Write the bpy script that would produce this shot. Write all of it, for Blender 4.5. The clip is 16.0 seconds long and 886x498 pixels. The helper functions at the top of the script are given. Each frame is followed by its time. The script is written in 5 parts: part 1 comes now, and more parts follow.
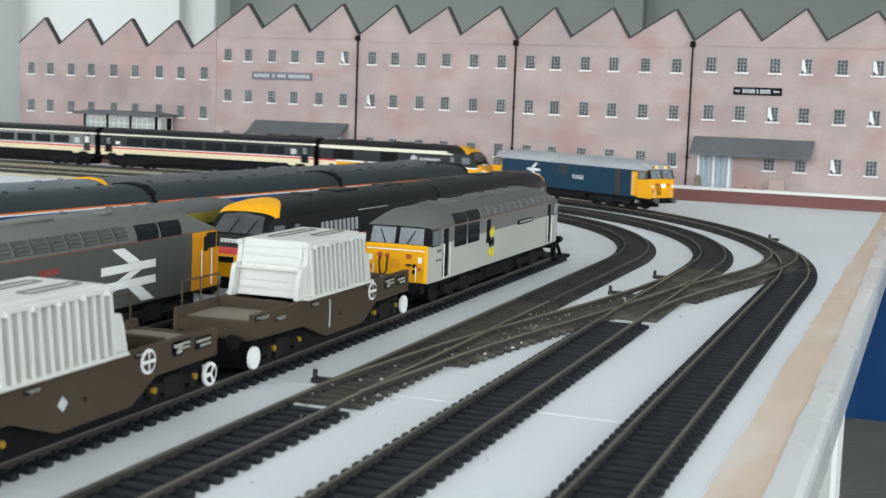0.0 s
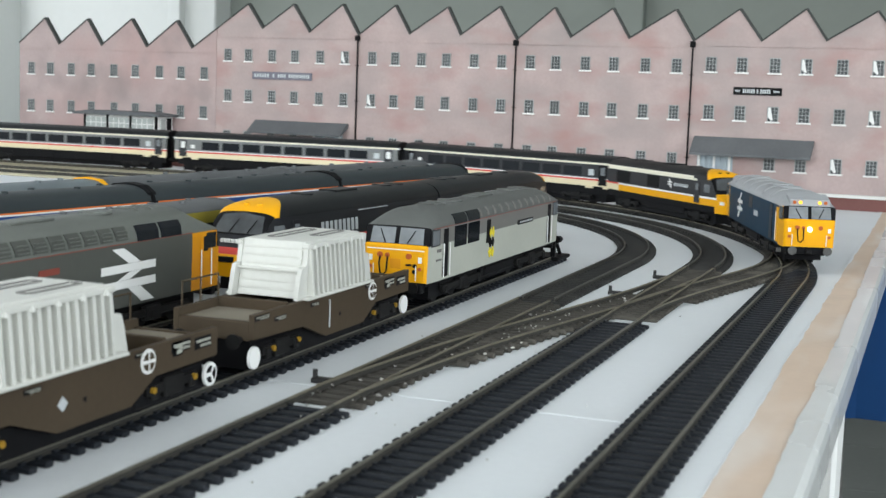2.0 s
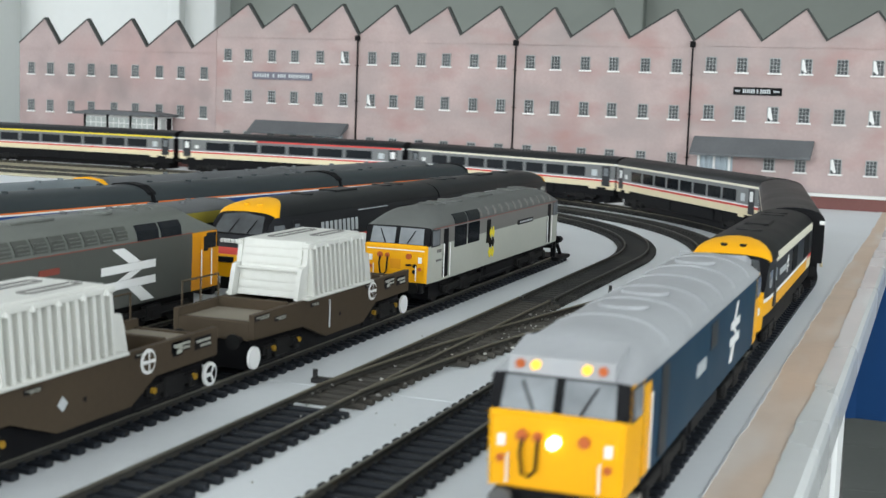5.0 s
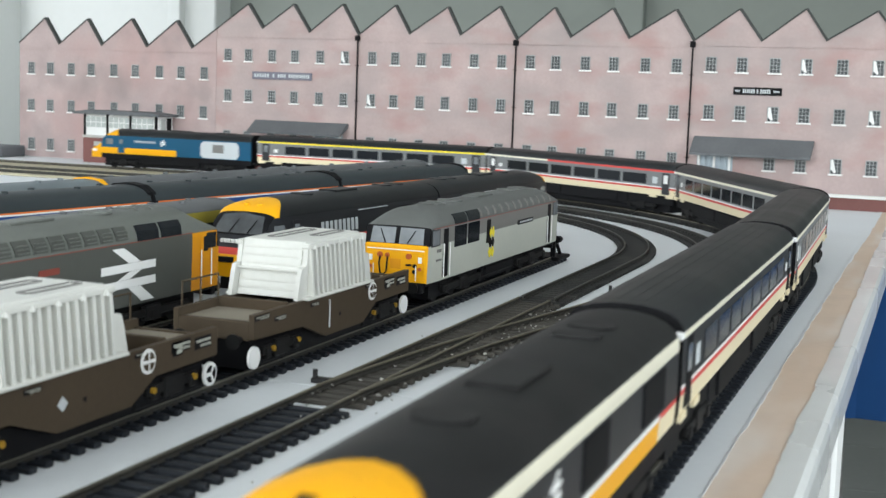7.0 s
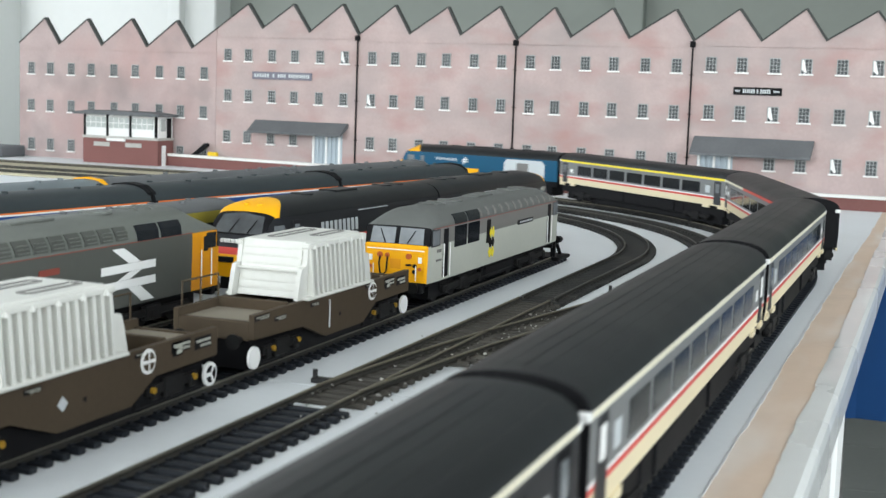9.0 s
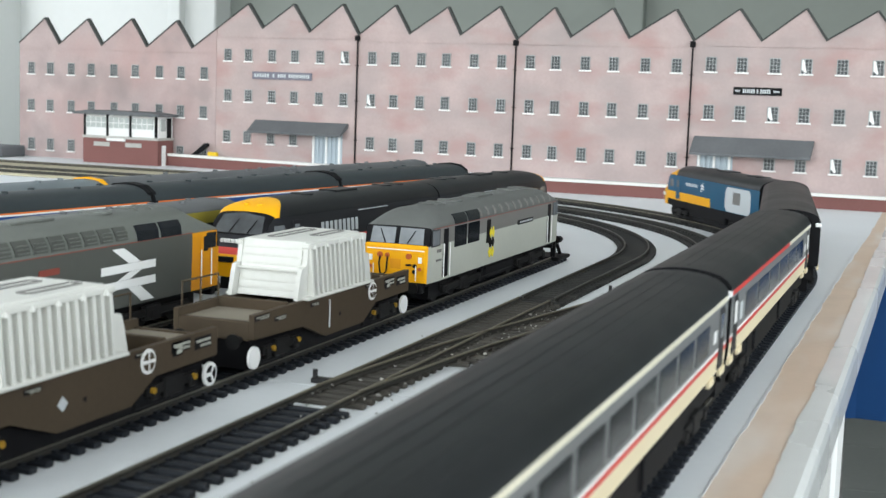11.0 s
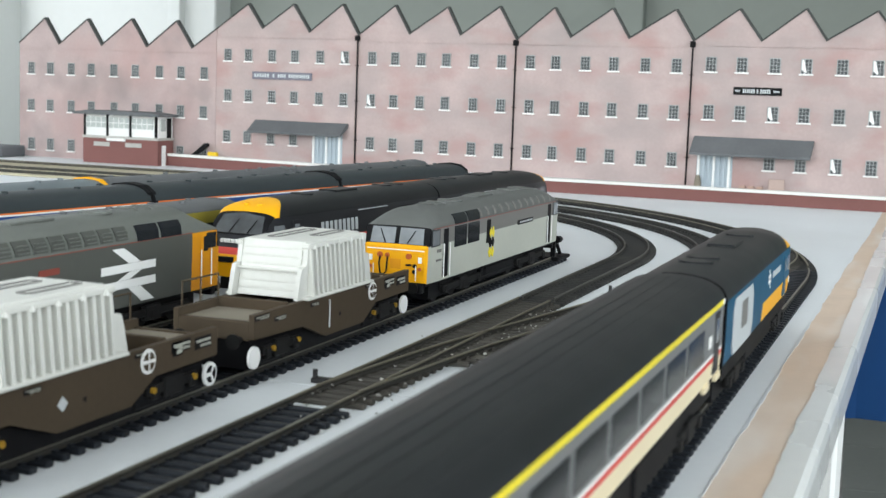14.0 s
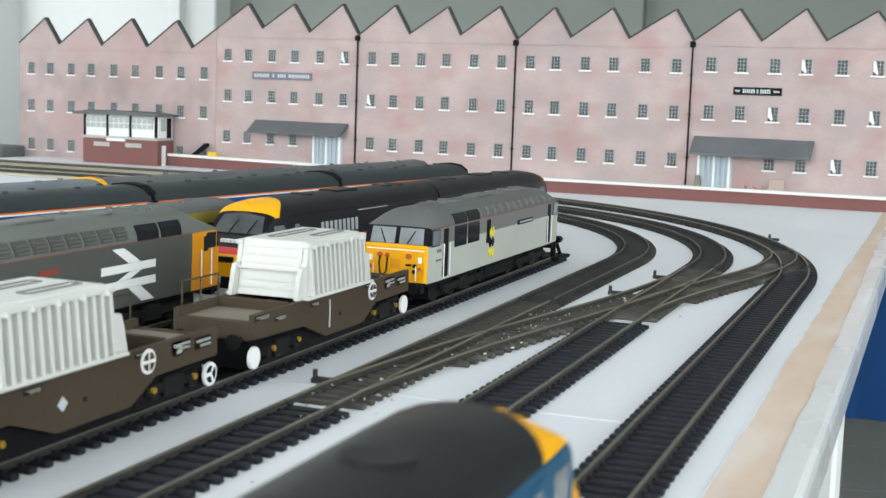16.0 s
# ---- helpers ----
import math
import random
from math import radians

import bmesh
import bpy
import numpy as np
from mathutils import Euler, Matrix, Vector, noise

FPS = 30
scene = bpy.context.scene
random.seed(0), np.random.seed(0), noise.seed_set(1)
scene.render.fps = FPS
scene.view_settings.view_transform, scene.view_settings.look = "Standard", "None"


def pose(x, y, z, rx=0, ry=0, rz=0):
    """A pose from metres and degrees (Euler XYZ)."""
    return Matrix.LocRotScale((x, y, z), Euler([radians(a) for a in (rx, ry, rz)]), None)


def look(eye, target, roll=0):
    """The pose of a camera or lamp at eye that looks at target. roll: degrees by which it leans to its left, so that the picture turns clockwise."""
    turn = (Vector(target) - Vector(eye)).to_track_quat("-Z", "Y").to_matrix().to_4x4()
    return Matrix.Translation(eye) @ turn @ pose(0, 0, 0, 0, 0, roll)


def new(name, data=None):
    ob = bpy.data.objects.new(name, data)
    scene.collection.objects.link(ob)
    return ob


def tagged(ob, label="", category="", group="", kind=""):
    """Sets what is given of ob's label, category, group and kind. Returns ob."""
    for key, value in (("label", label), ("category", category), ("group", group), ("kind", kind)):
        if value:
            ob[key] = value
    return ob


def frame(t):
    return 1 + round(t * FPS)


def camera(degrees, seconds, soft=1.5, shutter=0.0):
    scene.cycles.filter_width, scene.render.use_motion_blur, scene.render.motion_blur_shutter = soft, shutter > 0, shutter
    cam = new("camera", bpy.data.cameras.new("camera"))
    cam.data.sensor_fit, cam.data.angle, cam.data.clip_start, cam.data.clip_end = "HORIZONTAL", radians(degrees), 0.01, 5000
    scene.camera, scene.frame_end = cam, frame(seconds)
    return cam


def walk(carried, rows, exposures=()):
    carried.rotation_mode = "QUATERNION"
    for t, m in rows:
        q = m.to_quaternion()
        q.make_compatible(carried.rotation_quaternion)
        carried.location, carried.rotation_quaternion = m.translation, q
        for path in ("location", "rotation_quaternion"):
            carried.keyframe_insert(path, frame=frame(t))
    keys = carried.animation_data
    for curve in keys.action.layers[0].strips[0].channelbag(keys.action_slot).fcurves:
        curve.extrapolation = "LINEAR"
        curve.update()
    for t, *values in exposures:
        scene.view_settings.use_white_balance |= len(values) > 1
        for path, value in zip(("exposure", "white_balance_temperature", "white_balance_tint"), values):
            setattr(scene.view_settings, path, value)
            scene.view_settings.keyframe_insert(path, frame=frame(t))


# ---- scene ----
cam = camera(36.6, 16.0, soft=1.4, shutter=0.5)
EYE = Vector((0.0122, 0.0, 0.1143))
YAW, TILT, LEAN = 0.35077, -0.11555, 2.043
AIM = EYE + Vector((-math.sin(YAW) * math.cos(TILT), math.cos(YAW) * math.cos(TILT), math.sin(TILT)))
cam.data.dof.use_dof, cam.data.dof.focus_distance, cam.data.dof.aperture_fstop = True, 0.85, 36.0
walk(cam, [(0.0, look(EYE, AIM, LEAN)), (16.0, look(EYE, AIM, LEAN))], [(0.0, -.20), (4.0, -.19), (6.5, -.24), (7.0, -.06), (9.0, .03), (16.0, .02)])

# ---- light: a daylit room, big soft window light from behind and above the camera ----
world = bpy.data.worlds.new("daylight")
scene.world = world
world.use_nodes = True
wn = world.node_tree.nodes
sky = wn.new("ShaderNodeTexSky")
sky.sky_type, sky.sun_disc = "NISHITA", False
sky.sun_elevation, sky.sun_rotation = radians(40), radians(200)
wn["Background"].inputs["Strength"].default_value = 0.10
world.node_tree.links.new(sky.outputs[0], wn["Background"].inputs["Color"])
scene.view_settings.exposure = 0.0


def area_lamp(name, place, target, sx, sy, watts, colour):
    data = bpy.data.lights.new(name, "AREA")
    data.shape, data.size, data.size_y, data.energy, data.color = "RECTANGLE", sx, sy, watts, colour
    ob = new(name, data)
    ob.matrix_world = look(place, target)
    return ob


# ---- materials ----
def material(name, colour, rough=0.5, metal=0.0, vary=0.12, grain=400.0, stain=18.0, bump=0.0, tint=None, tint_amount=0.0, coat=0.0, island=0.0, spec=0.35, tint2=None, tint2_amount=0.0, stretch=None):
    """Paint or plastic: a base colour with fine grain and broad stains, at real-world size."""
    m = bpy.data.materials.new(name)
    m.use_nodes = True
    t = m.node_tree
    b = t.nodes["Principled BSDF"]
    b.inputs["Metallic"].default_value = metal
    b.inputs["Specular IOR Level"].default_value = spec
    if coat:
        b.inputs["Coat Weight"].default_value = coat
    co = t.nodes.new("ShaderNodeTexCoord")
    fine, broad = t.nodes.new("ShaderNodeTexNoise"), t.nodes.new("ShaderNodeTexNoise")
    fine.inputs["Scale"].default_value, fine.inputs["Detail"].default_value = grain, 4
    broad.inputs["Scale"].default_value, broad.inputs["Detail"].default_value = stain, 5
    for n in (fine, broad):
        t.links.new(co.outputs["Object"], n.inputs["Vector"])
    add = t.nodes.new("ShaderNodeMath")
    add.operation = "MULTIPLY_ADD"
    t.links.new(fine.outputs["Fac"], add.inputs[0])
    add.inputs[1].default_value = 0.4
    t.links.new(broad.outputs["Fac"], add.inputs[2])
    ramp = t.nodes.new("ShaderNodeMapRange")
    ramp.inputs["From Min"].default_value, ramp.inputs["From Max"].default_value = 0.35, 1.05
    ramp.inputs["To Min"].default_value, ramp.inputs["To Max"].default_value = 1 - vary, 1 + vary
    t.links.new(add.outputs[0], ramp.inputs["Value"])
    src = ramp.outputs["Result"]
    if island:
        geo = t.nodes.new("ShaderNodeNewGeometry")
        mr = t.nodes.new("ShaderNodeMapRange")
        mr.inputs["To Min"].default_value, mr.inputs["To Max"].default_value = 1 - island, 1 + island
        t.links.new(geo.outputs["Random Per Island"], mr.inputs["Value"])
        mul = t.nodes.new("ShaderNodeMath")
        mul.operation = "MULTIPLY"
        t.links.new(src, mul.inputs[0])
        t.links.new(mr.outputs["Result"], mul.inputs[1])
        src = mul.outputs[0]
    mix = t.nodes.new("ShaderNodeVectorMath")
    mix.operation = "SCALE"
    mix.inputs[0].default_value = colour
    t.links.new(src, mix.inputs["Scale"])
    out = mix.outputs["Vector"]
    vec = co.outputs["Object"]
    if stretch:
        mp = t.nodes.new("ShaderNodeMapping")
        mp.inputs["Scale"].default_value = stretch
        t.links.new(vec, mp.inputs["Vector"])
        vec = mp.outputs["Vector"]
    if tint2:
        fourth = t.nodes.new("ShaderNodeTexNoise")
        fourth.inputs["Scale"].default_value, fourth.inputs["Detail"].default_value = stain * 0.45, 6
        shiftn = t.nodes.new("ShaderNodeVectorMath")
        shiftn.inputs[1].default_value = (3.1, 7.7, 1.3)
        t.links.new(vec, shiftn.inputs[0])
        t.links.new(shiftn.outputs["Vector"], fourth.inputs["Vector"])
        cut2 = t.nodes.new("ShaderNodeMapRange")
        cut2.inputs["From Min"].default_value, cut2.inputs["From Max"].default_value = 0.42, 0.72
        cut2.inputs["To Max"].default_value = tint2_amount
        t.links.new(fourth.outputs["Fac"], cut2.inputs["Value"])
        mx2 = t.nodes.new("ShaderNodeMix")
        mx2.data_type = "RGBA"
        t.links.new(cut2.outputs["Result"], mx2.inputs["Factor"])
        t.links.new(out, mx2.inputs["A"])
        mx2.inputs["B"].default_value = (*tint2, 1)
        out = mx2.outputs["Result"]
    if tint:
        third = t.nodes.new("ShaderNodeTexNoise")
        third.inputs["Scale"].default_value, third.inputs["Detail"].default_value = stain * 0.6, 3
        t.links.new(vec, third.inputs["Vector"])
        cut = t.nodes.new("ShaderNodeMapRange")
        cut.inputs["From Min"].default_value, cut.inputs["From Max"].default_value = 0.5, 0.75
        cut.inputs["To Max"].default_value = tint_amount
        t.links.new(third.outputs["Fac"], cut.inputs["Value"])
        mx = t.nodes.new("ShaderNodeMix")
        mx.data_type = "RGBA"
        t.links.new(cut.outputs["Result"], mx.inputs["Factor"])
        t.links.new(out, mx.inputs["A"])
        mx.inputs["B"].default_value = (*tint, 1)
        out = mx.outputs["Result"]
    t.links.new(out, b.inputs["Base Color"])
    rr = t.nodes.new("ShaderNodeMapRange")
    rr.inputs["To Min"].default_value, rr.inputs["To Max"].default_value = max(0.02, rough - 0.1), min(1, rough + 0.1)
    t.links.new(broad.outputs["Fac"], rr.inputs["Value"])
    t.links.new(rr.outputs["Result"], b.inputs["Roughness"])
    if bump:
        bp = t.nodes.new("ShaderNodeBump")
        bp.inputs["Strength"].default_value, bp.inputs["Distance"].default_value = 0.5, bump
        t.links.new(fine.outputs["Fac"], bp.inputs["Height"])
        t.links.new(bp.outputs["Normal"], b.inputs["Normal"])
    return m


def glow(name, colour, strength):
    m = bpy.data.materials.new(name)
    m.use_nodes = True
    b = m.node_tree.nodes["Principled BSDF"]
    b.inputs["Base Color"].default_value = (*colour, 1)
    b.inputs["Emission Color"].default_value = (*colour, 1)
    b.inputs["Emission Strength"].default_value = strength
    return m


BOARD = material("white_board_paint", (0.70, 0.725, 0.74), 0.55, vary=0.05, grain=250, stain=5, bump=0.0002, tint=(0.5, 0.5, 0.49), tint_amount=0.35)
FASCIA = material("white_gloss_edge", (0.72, 0.73, 0.72), 0.28, vary=0.06, grain=120, stain=9, coat=0.4, tint=(0.5, 0.5, 0.5), tint_amount=0.4)
TIMBER = material("bare_timber", (0.62, 0.49, 0.385), 0.7, vary=0.10, grain=160, stain=26, bump=0.0002, tint=(0.70, 0.67, 0.63), tint_amount=0.9, tint2=(0.56, 0.41, 0.30), tint2_amount=0.45, stretch=(1.6, .35, 1))
SLEEPER = material("black_sleeper_plastic", (0.012, 0.0145, 0.019), 0.55, vary=0.3, grain=500, stain=25, island=0.15, spec=0.25)
OLD_SLEEPER = material("weathered_sleeper", (0.055, 0.050, 0.042), 0.8, vary=0.4, grain=500, stain=60, tint=(0.19, 0.175, 0.145), tint_amount=0.75)
RAIL = material("dull_nickel_rail", (0.165, 0.157, 0.125), 0.42, metal=0.5, vary=0.2, grain=300, stain=12)
DARK_RAIL = material("dark_tarnished_rail", (0.085, 0.082, 0.070), 0.5, metal=0.4, vary=0.25, grain=300, stain=14)
GREY_SLEEPER = material("dusty_grey_sleeper", (0.030, 0.030, 0.029), 0.75, vary=0.35, grain=500, stain=40, tint=(0.07, 0.067, 0.058), tint_amount=0.5, spec=0.2)
OLD_RAIL = material("rusty_rail", (0.175, 0.158, 0.115), 0.55, metal=0.3, vary=0.25, grain=400, stain=20)
# Dark web colour: shade below the rail head painted in, plus grime.
RAIL_WEB = material("shaded_grimy_rail_web", (0.035, 0.033, 0.028), 0.8, vary=0.3, grain=400, stain=20)
BRICK = material("pale_red_brick_card", (0.450, 0.352, 0.335), 0.85, vary=0.16, grain=260, stain=22, tint=(0.39, 0.22, 0.20), tint_amount=0.7, tint2=(0.33, 0.285, 0.275), tint2_amount=0.7, stretch=(1, 1, 1.9))
BRICK_GREY = material("sooty_brick_card", (0.43, 0.34, 0.328), 0.85, vary=0.14, grain=260, stain=24, tint=(0.27, 0.22, 0.21), tint_amount=0.8, tint2=(0.44, 0.27, 0.25), tint2_amount=0.6)
RED_BRICK = material("red_brick_wall_card", (0.19, 0.082, 0.073), 0.85, vary=0.15, grain=500, stain=14)
COPING = material("pale_stone_coping", (0.72, 0.71, 0.68), 0.8, vary=0.08, grain=300, stain=15)
SLATE = material("dark_roof_edge", (0.06, 0.063, 0.06), 0.8, vary=0.2)
AWNING = material("grey_slate_awning", (0.115, 0.12, 0.125), 0.8, vary=0.2, grain=300, stain=25)
WHITE = material("white_paint", (0.78, 0.78, 0.76), 0.5, vary=0.06)
SILL = material("white_stone_sill", (0.80, 0.79, 0.77), 0.7, vary=0.06)
FLAKE = material("dusty_paint_flake", (0.50, 0.49, 0.45), 0.8, vary=0.3, grain=200, stain=60, island=0.5)
WINDOW = material("dark_window_card", (0.075, 0.08, 0.083), 0.5, vary=0.4, grain=160, stain=60, spec=0.15)
GLAZING_BAR = material("pale_glazing_bar", (0.34, 0.355, 0.35), 0.7, vary=0.35, grain=200, stain=50)
SHUTTER = material("blue_grey_shutter", (0.40, 0.46, 0.50), 0.6, vary=0.1)
BLACK = material("black_plastic", (0.0055, 0.0055, 0.0065), 0.6, vary=0.3, spec=0.12)
ROOF_BLACK = material("charcoal_roof_plastic", (0.0105, 0.0120, 0.0132), 0.40, vary=0.3, grain=300, stain=20, spec=0.24)
ROOF_BROWN = material("weathered_black_roof", (0.013, 0.0127, 0.0128), 0.5, spec=0.2, vary=0.35, grain=250, stain=30, tint=(0.045, 0.039, 0.036), tint_amount=0.4)
ROOF_GREY = material("light_grey_loco_roof", (0.36, 0.37, 0.38), 0.5, vary=0.12, grain=300, stain=30, tint=(0.24, 0.24, 0.25), tint_amount=0.5)
CREAM = material("cream_coach_paint", (0.74, 0.64, 0.43), 0.4, vary=0.06)
STRIPE_CREAM = material("pale_cream_stripe", (0.74, 0.70, 0.56), 0.4, vary=0.05)
STRIPE_RED = material("red_stripe", (0.60, 0.05, 0.04), 0.4, vary=0.06)
STRIPE_YELLOW = material("yellow_stripe", (0.80, 0.66, 0.03), 0.4, vary=0.05)
COACH_GREY = material("executive_grey_paint", (0.165, 0.17, 0.17), 0.4, vary=0.1)
COACH_DARK = material("executive_dark_paint", (0.015, 0.016, 0.019), 0.4, vary=0.1)
GLASS = material("dark_coach_glass", (0.010, 0.012, 0.015), 0.12, vary=0.1, spec=0.2)
SCREEN_GLASS = material("dark_windscreen_glass", (0.065, 0.07, 0.073), 0.10, vary=0.4, grain=60, stain=90, spec=0.3)
LINE_RED = material("thin_dull_red_line", (0.22, 0.05, 0.035), 0.5, vary=0.1)
CAB_GLASS = material("grey_cab_glass", (0.19, 0.205, 0.215), 0.10, vary=0.4, grain=60, stain=90)
YELLOW = material("warning_yellow_paint", (0.80, 0.375, 0.004), 0.42, vary=0.05, spec=0.2)
ORANGE_YELLOW = material("deep_yellow_cab_paint", (0.66, 0.27, 0.008), 0.45, vary=0.06, spec=0.2)
BLUE = material("rail_blue_paint", (0.004, 0.034, 0.066), 0.45, vary=0.1, spec=0.15)
LIGHT_BLUE = material("blue_power_car_paint", (0.006, 0.075, 0.145), 0.45, vary=0.1, spec=0.2)
PALE_PANEL = material("pale_grey_panel", (0.50, 0.53, 0.54), 0.4, vary=0.07)
FREIGHT_ROOF = material("freight_dark_grey", (0.105, 0.110, 0.103), 0.55, vary=0.12, grain=350, stain=30)
FREIGHT_MID = material("freight_mid_grey", (0.165, 0.16, 0.15), 0.5, vary=0.1, grain=350, stain=30)
FREIGHT_LIGHT = material("freight_light_grey", (0.42, 0.43, 0.375), 0.5, vary=0.08, grain=350, stain=30)
LOCO_ROOF = material("weathered_loco_grey", (0.128, 0.137, 0.122), 0.55, vary=0.14, grain=350, stain=25)
LOCO_GREY = material("railfreight_grey", (0.074, 0.078, 0.069), 0.5, vary=0.1, grain=350, stain=25)
WAGON_BROWN = material("wagon_brown", (0.062, 0.046, 0.030), 0.65, vary=0.16, grain=450, stain=35, spec=0.12, tint=(0.080, 0.064, 0.045), tint_amount=0.4)
WAGON_FLOOR = material("dusty_brown_deck", (0.205, 0.18, 0.138), 0.7, vary=0.12, grain=450, stain=35)
FLASK = material("cream_white_flask", (0.61, 0.61, 0.565), 0.5, vary=0.08, grain=350, stain=30)
OLIVE = material("olive_yellow_side", (0.26, 0.22, 0.03), 0.5, vary=0.15)
TEAL_ROOF = material("dusty_charcoal_roof", (0.026, 0.034, 0.037), 0.5, vary=0.25, grain=300, stain=20)
NAVY = material("network_blue", (0.018, 0.062, 0.21), 0.4, vary=0.1)
ORANGE = material("orange_stripe", (0.72, 0.18, 0.04), 0.45, vary=0.08)
GREY_ROOF = material("mid_grey_coach_roof", (0.10, 0.105, 0.108), 0.55, vary=0.15, grain=300, stain=25)
BLUE_GREY_ROOF = material("blue_grey_coach_roof", (0.14, 0.165, 0.175), 0.55, vary=0.12, grain=300, stain=25)
STEEL = material("bright_steel", (0.5, 0.5, 0.48), 0.3, metal=0.9, vary=0.1)
DARK_METAL = material("oily_dark_metal", (0.009, 0.0088, 0.0088), 0.6, vary=0.35, spec=0.15)
LEVER_BLACK = material("point_motor_black", (0.02, 0.02, 0.02), 0.5, vary=0.2)
ROOM_WALL = material("grey_green_room_wall", (0.27, 0.295, 0.27), 0.8, vary=0.05, grain=40, stain=1.5, bump=0.0003)
ROOM_WALL_PALE = material("pale_room_wall", (0.70, 0.72, 0.705), 0.8, vary=0.04, grain=40, stain=1.5)
CEILING = material("white_ceiling", (0.8, 0.8, 0.79), 0.8, vary=0.03, grain=30, stain=1)
FLOOR_TILE = material("dark_grey_floor_tile", (0.19, 0.195, 0.185), 0.5, vary=0.15, grain=60, stain=3)
GROUT = material("floor_grout", (0.24, 0.24, 0.23), 0.8, vary=0.1)
BLUE_CLOTH = material("royal_blue_fabric", (0.010, 0.060, 0.19), 0.9, vary=0.15, grain=300, stain=8, bump=0.0005)
BUFFER_GREY = material("greasy_buffer_grey", (0.085, 0.085, 0.083), 0.45, vary=0.3, grain=300, stain=80)
AXLE_YELLOW = material("grimy_axle_yellow", (0.30, 0.17, 0.012), 0.6, vary=0.3, grain=300, stain=120)
SOCKET_RED = material("dull_socket_red", (0.45, 0.10, 0.02), 0.5, vary=0.1)
LAMP_AMBER = glow("lit_amber_lamp", (1.0, 0.50, 0.03), 1.2)
LAMP_WHITE = glow("lit_headlight", (1.0, 0.93, 0.70), 5.0)
CRATE = material("orange_crate", (0.45, 0.18, 0.05), 0.7, vary=0.15)
YELLOW_BIN = material("yellow_bin", (0.75, 0.5, 0.02), 0.6, vary=0.1)


# ---- mesh helpers ----
def part(name, bm, mats, parent=None, label="", smooth=False, m=None):
    me = bpy.data.meshes.new(name)
    bmesh.ops.recalc_face_normals(bm, faces=bm.faces)
    bm.to_mesh(me)
    bm.free()
    for x in (mats if isinstance(mats, (list, tuple)) else [mats]):
        me.materials.append(x)
    if smooth:
        me.polygons.foreach_set("use_smooth", [True] * len(me.polygons))
        me.set_sharp_from_angle(angle=radians(35))
    ob = new(name, me)
    if parent is not None:
        ob.parent = parent
    if m is not None:
        ob.matrix_basis = m
    if label:
        ob["label"] = label
    return ob


def thing(name, label, category, m=None, group="", kind=""):
    ob = new(name)
    ob.empty_display_size = 0.01
    if m is not None:
        ob.matrix_world = m
    return tagged(ob, label, category, group, kind)


def box(bm, x0, x1, y0, y1, z0, z1, mat=0, bevel=0.0):
    vs = [bm.verts.new((x, y, z)) for z in (z0, z1) for y in (y0, y1) for x in (x0, x1)]
    fs = [bm.faces.new([vs[i] for i in q]) for q in ((0, 2, 3, 1), (4, 5, 7, 6), (0, 1, 5, 4), (2, 6, 7, 3), (0, 4, 6, 2), (1, 3, 7, 5))]
    for f in fs:
        f.material_index = mat
    if bevel:
        es = list({e for f in fs for e in f.edges})
        bmesh.ops.bevel(bm, geom=es, offset=bevel, segments=1, affect="EDGES", profile=0.5)
    return vs


def boxed(x0, x1, y0, y1, z0, z1, bevel=0.0):
    bm = bmesh.new()
    box(bm, x0, x1, y0, y1, z0, z1, 0, bevel)
    return bm


def disc(bm, centre, axis, r, depth, n=20, mat=0, r2=None):
    """A round rod or disc along x, y or z."""
    a = {"x": 0, "y": 1, "z": 2}[axis]
    rings = []
    for s, rad in ((-0.5, r), (0.5, r if r2 is None else r2)):
        ring = []
        for i in range(n):
            p = [math.cos(2 * math.pi * i / n) * rad, math.sin(2 * math.pi * i / n) * rad]
            p.insert(a, s * depth)
            ring.append(bm.verts.new([c + q for c, q in zip(centre, p)]))
        rings.append(ring)
    fs = [bm.faces.new(rings[0][::-1]), bm.faces.new(rings[1])]
    for i in range(n):
        fs.append(bm.faces.new((rings[0][i], rings[0][(i + 1) % n], rings[1][(i + 1) % n], rings[1][i])))
    for f in fs:
        f.material_index = mat


def prism(bm, outline, axis, a, b, mat=0):
    """A flat outline carried from a to b along x, y or z. The outline gives the two other coordinates, in order."""
    k = {"x": 0, "y": 1, "z": 2}[axis]

    def at(p, d):
        q = list(p)
        q.insert(k, d)
        return q
    lo = [bm.verts.new(at(p, a)) for p in outline]
    hi = [bm.verts.new(at(p, b)) for p in outline]
    n = len(outline)
    fs = [bm.faces.new(lo[::-1]), bm.faces.new(hi)] + [bm.faces.new((lo[i], lo[(i + 1) % n], hi[(i + 1) % n], hi[i])) for i in range(n)]
    for f in fs:
        f.material_index = mat


def tube(bm, points, r, n=6, mat=0):
    """A bent round wire through the points."""
    rings = []
    for i, p in enumerate(points):
        p = Vector(p)
        d = (Vector(points[min(i + 1, len(points) - 1)]) - Vector(points[max(i - 1, 0)])).normalized()
        u = d.orthogonal().normalized()
        if i:
            u = (prev - d * prev.dot(d)).normalized()
        prev = u
        w = d.cross(u)
        rings.append([bm.verts.new(p + u * math.cos(2 * math.pi * k / n) * r + w * math.sin(2 * math.pi * k / n) * r) for k in range(n)])
    for a, b in zip(rings, rings[1:]):
        for k in range(n):
            bm.faces.new((a[k], a[(k + 1) % n], b[(k + 1) % n], b[k])).material_index = mat
    bm.faces.new(rings[0][::-1]).material_index = mat
    bm.faces.new(rings[-1]).material_index = mat


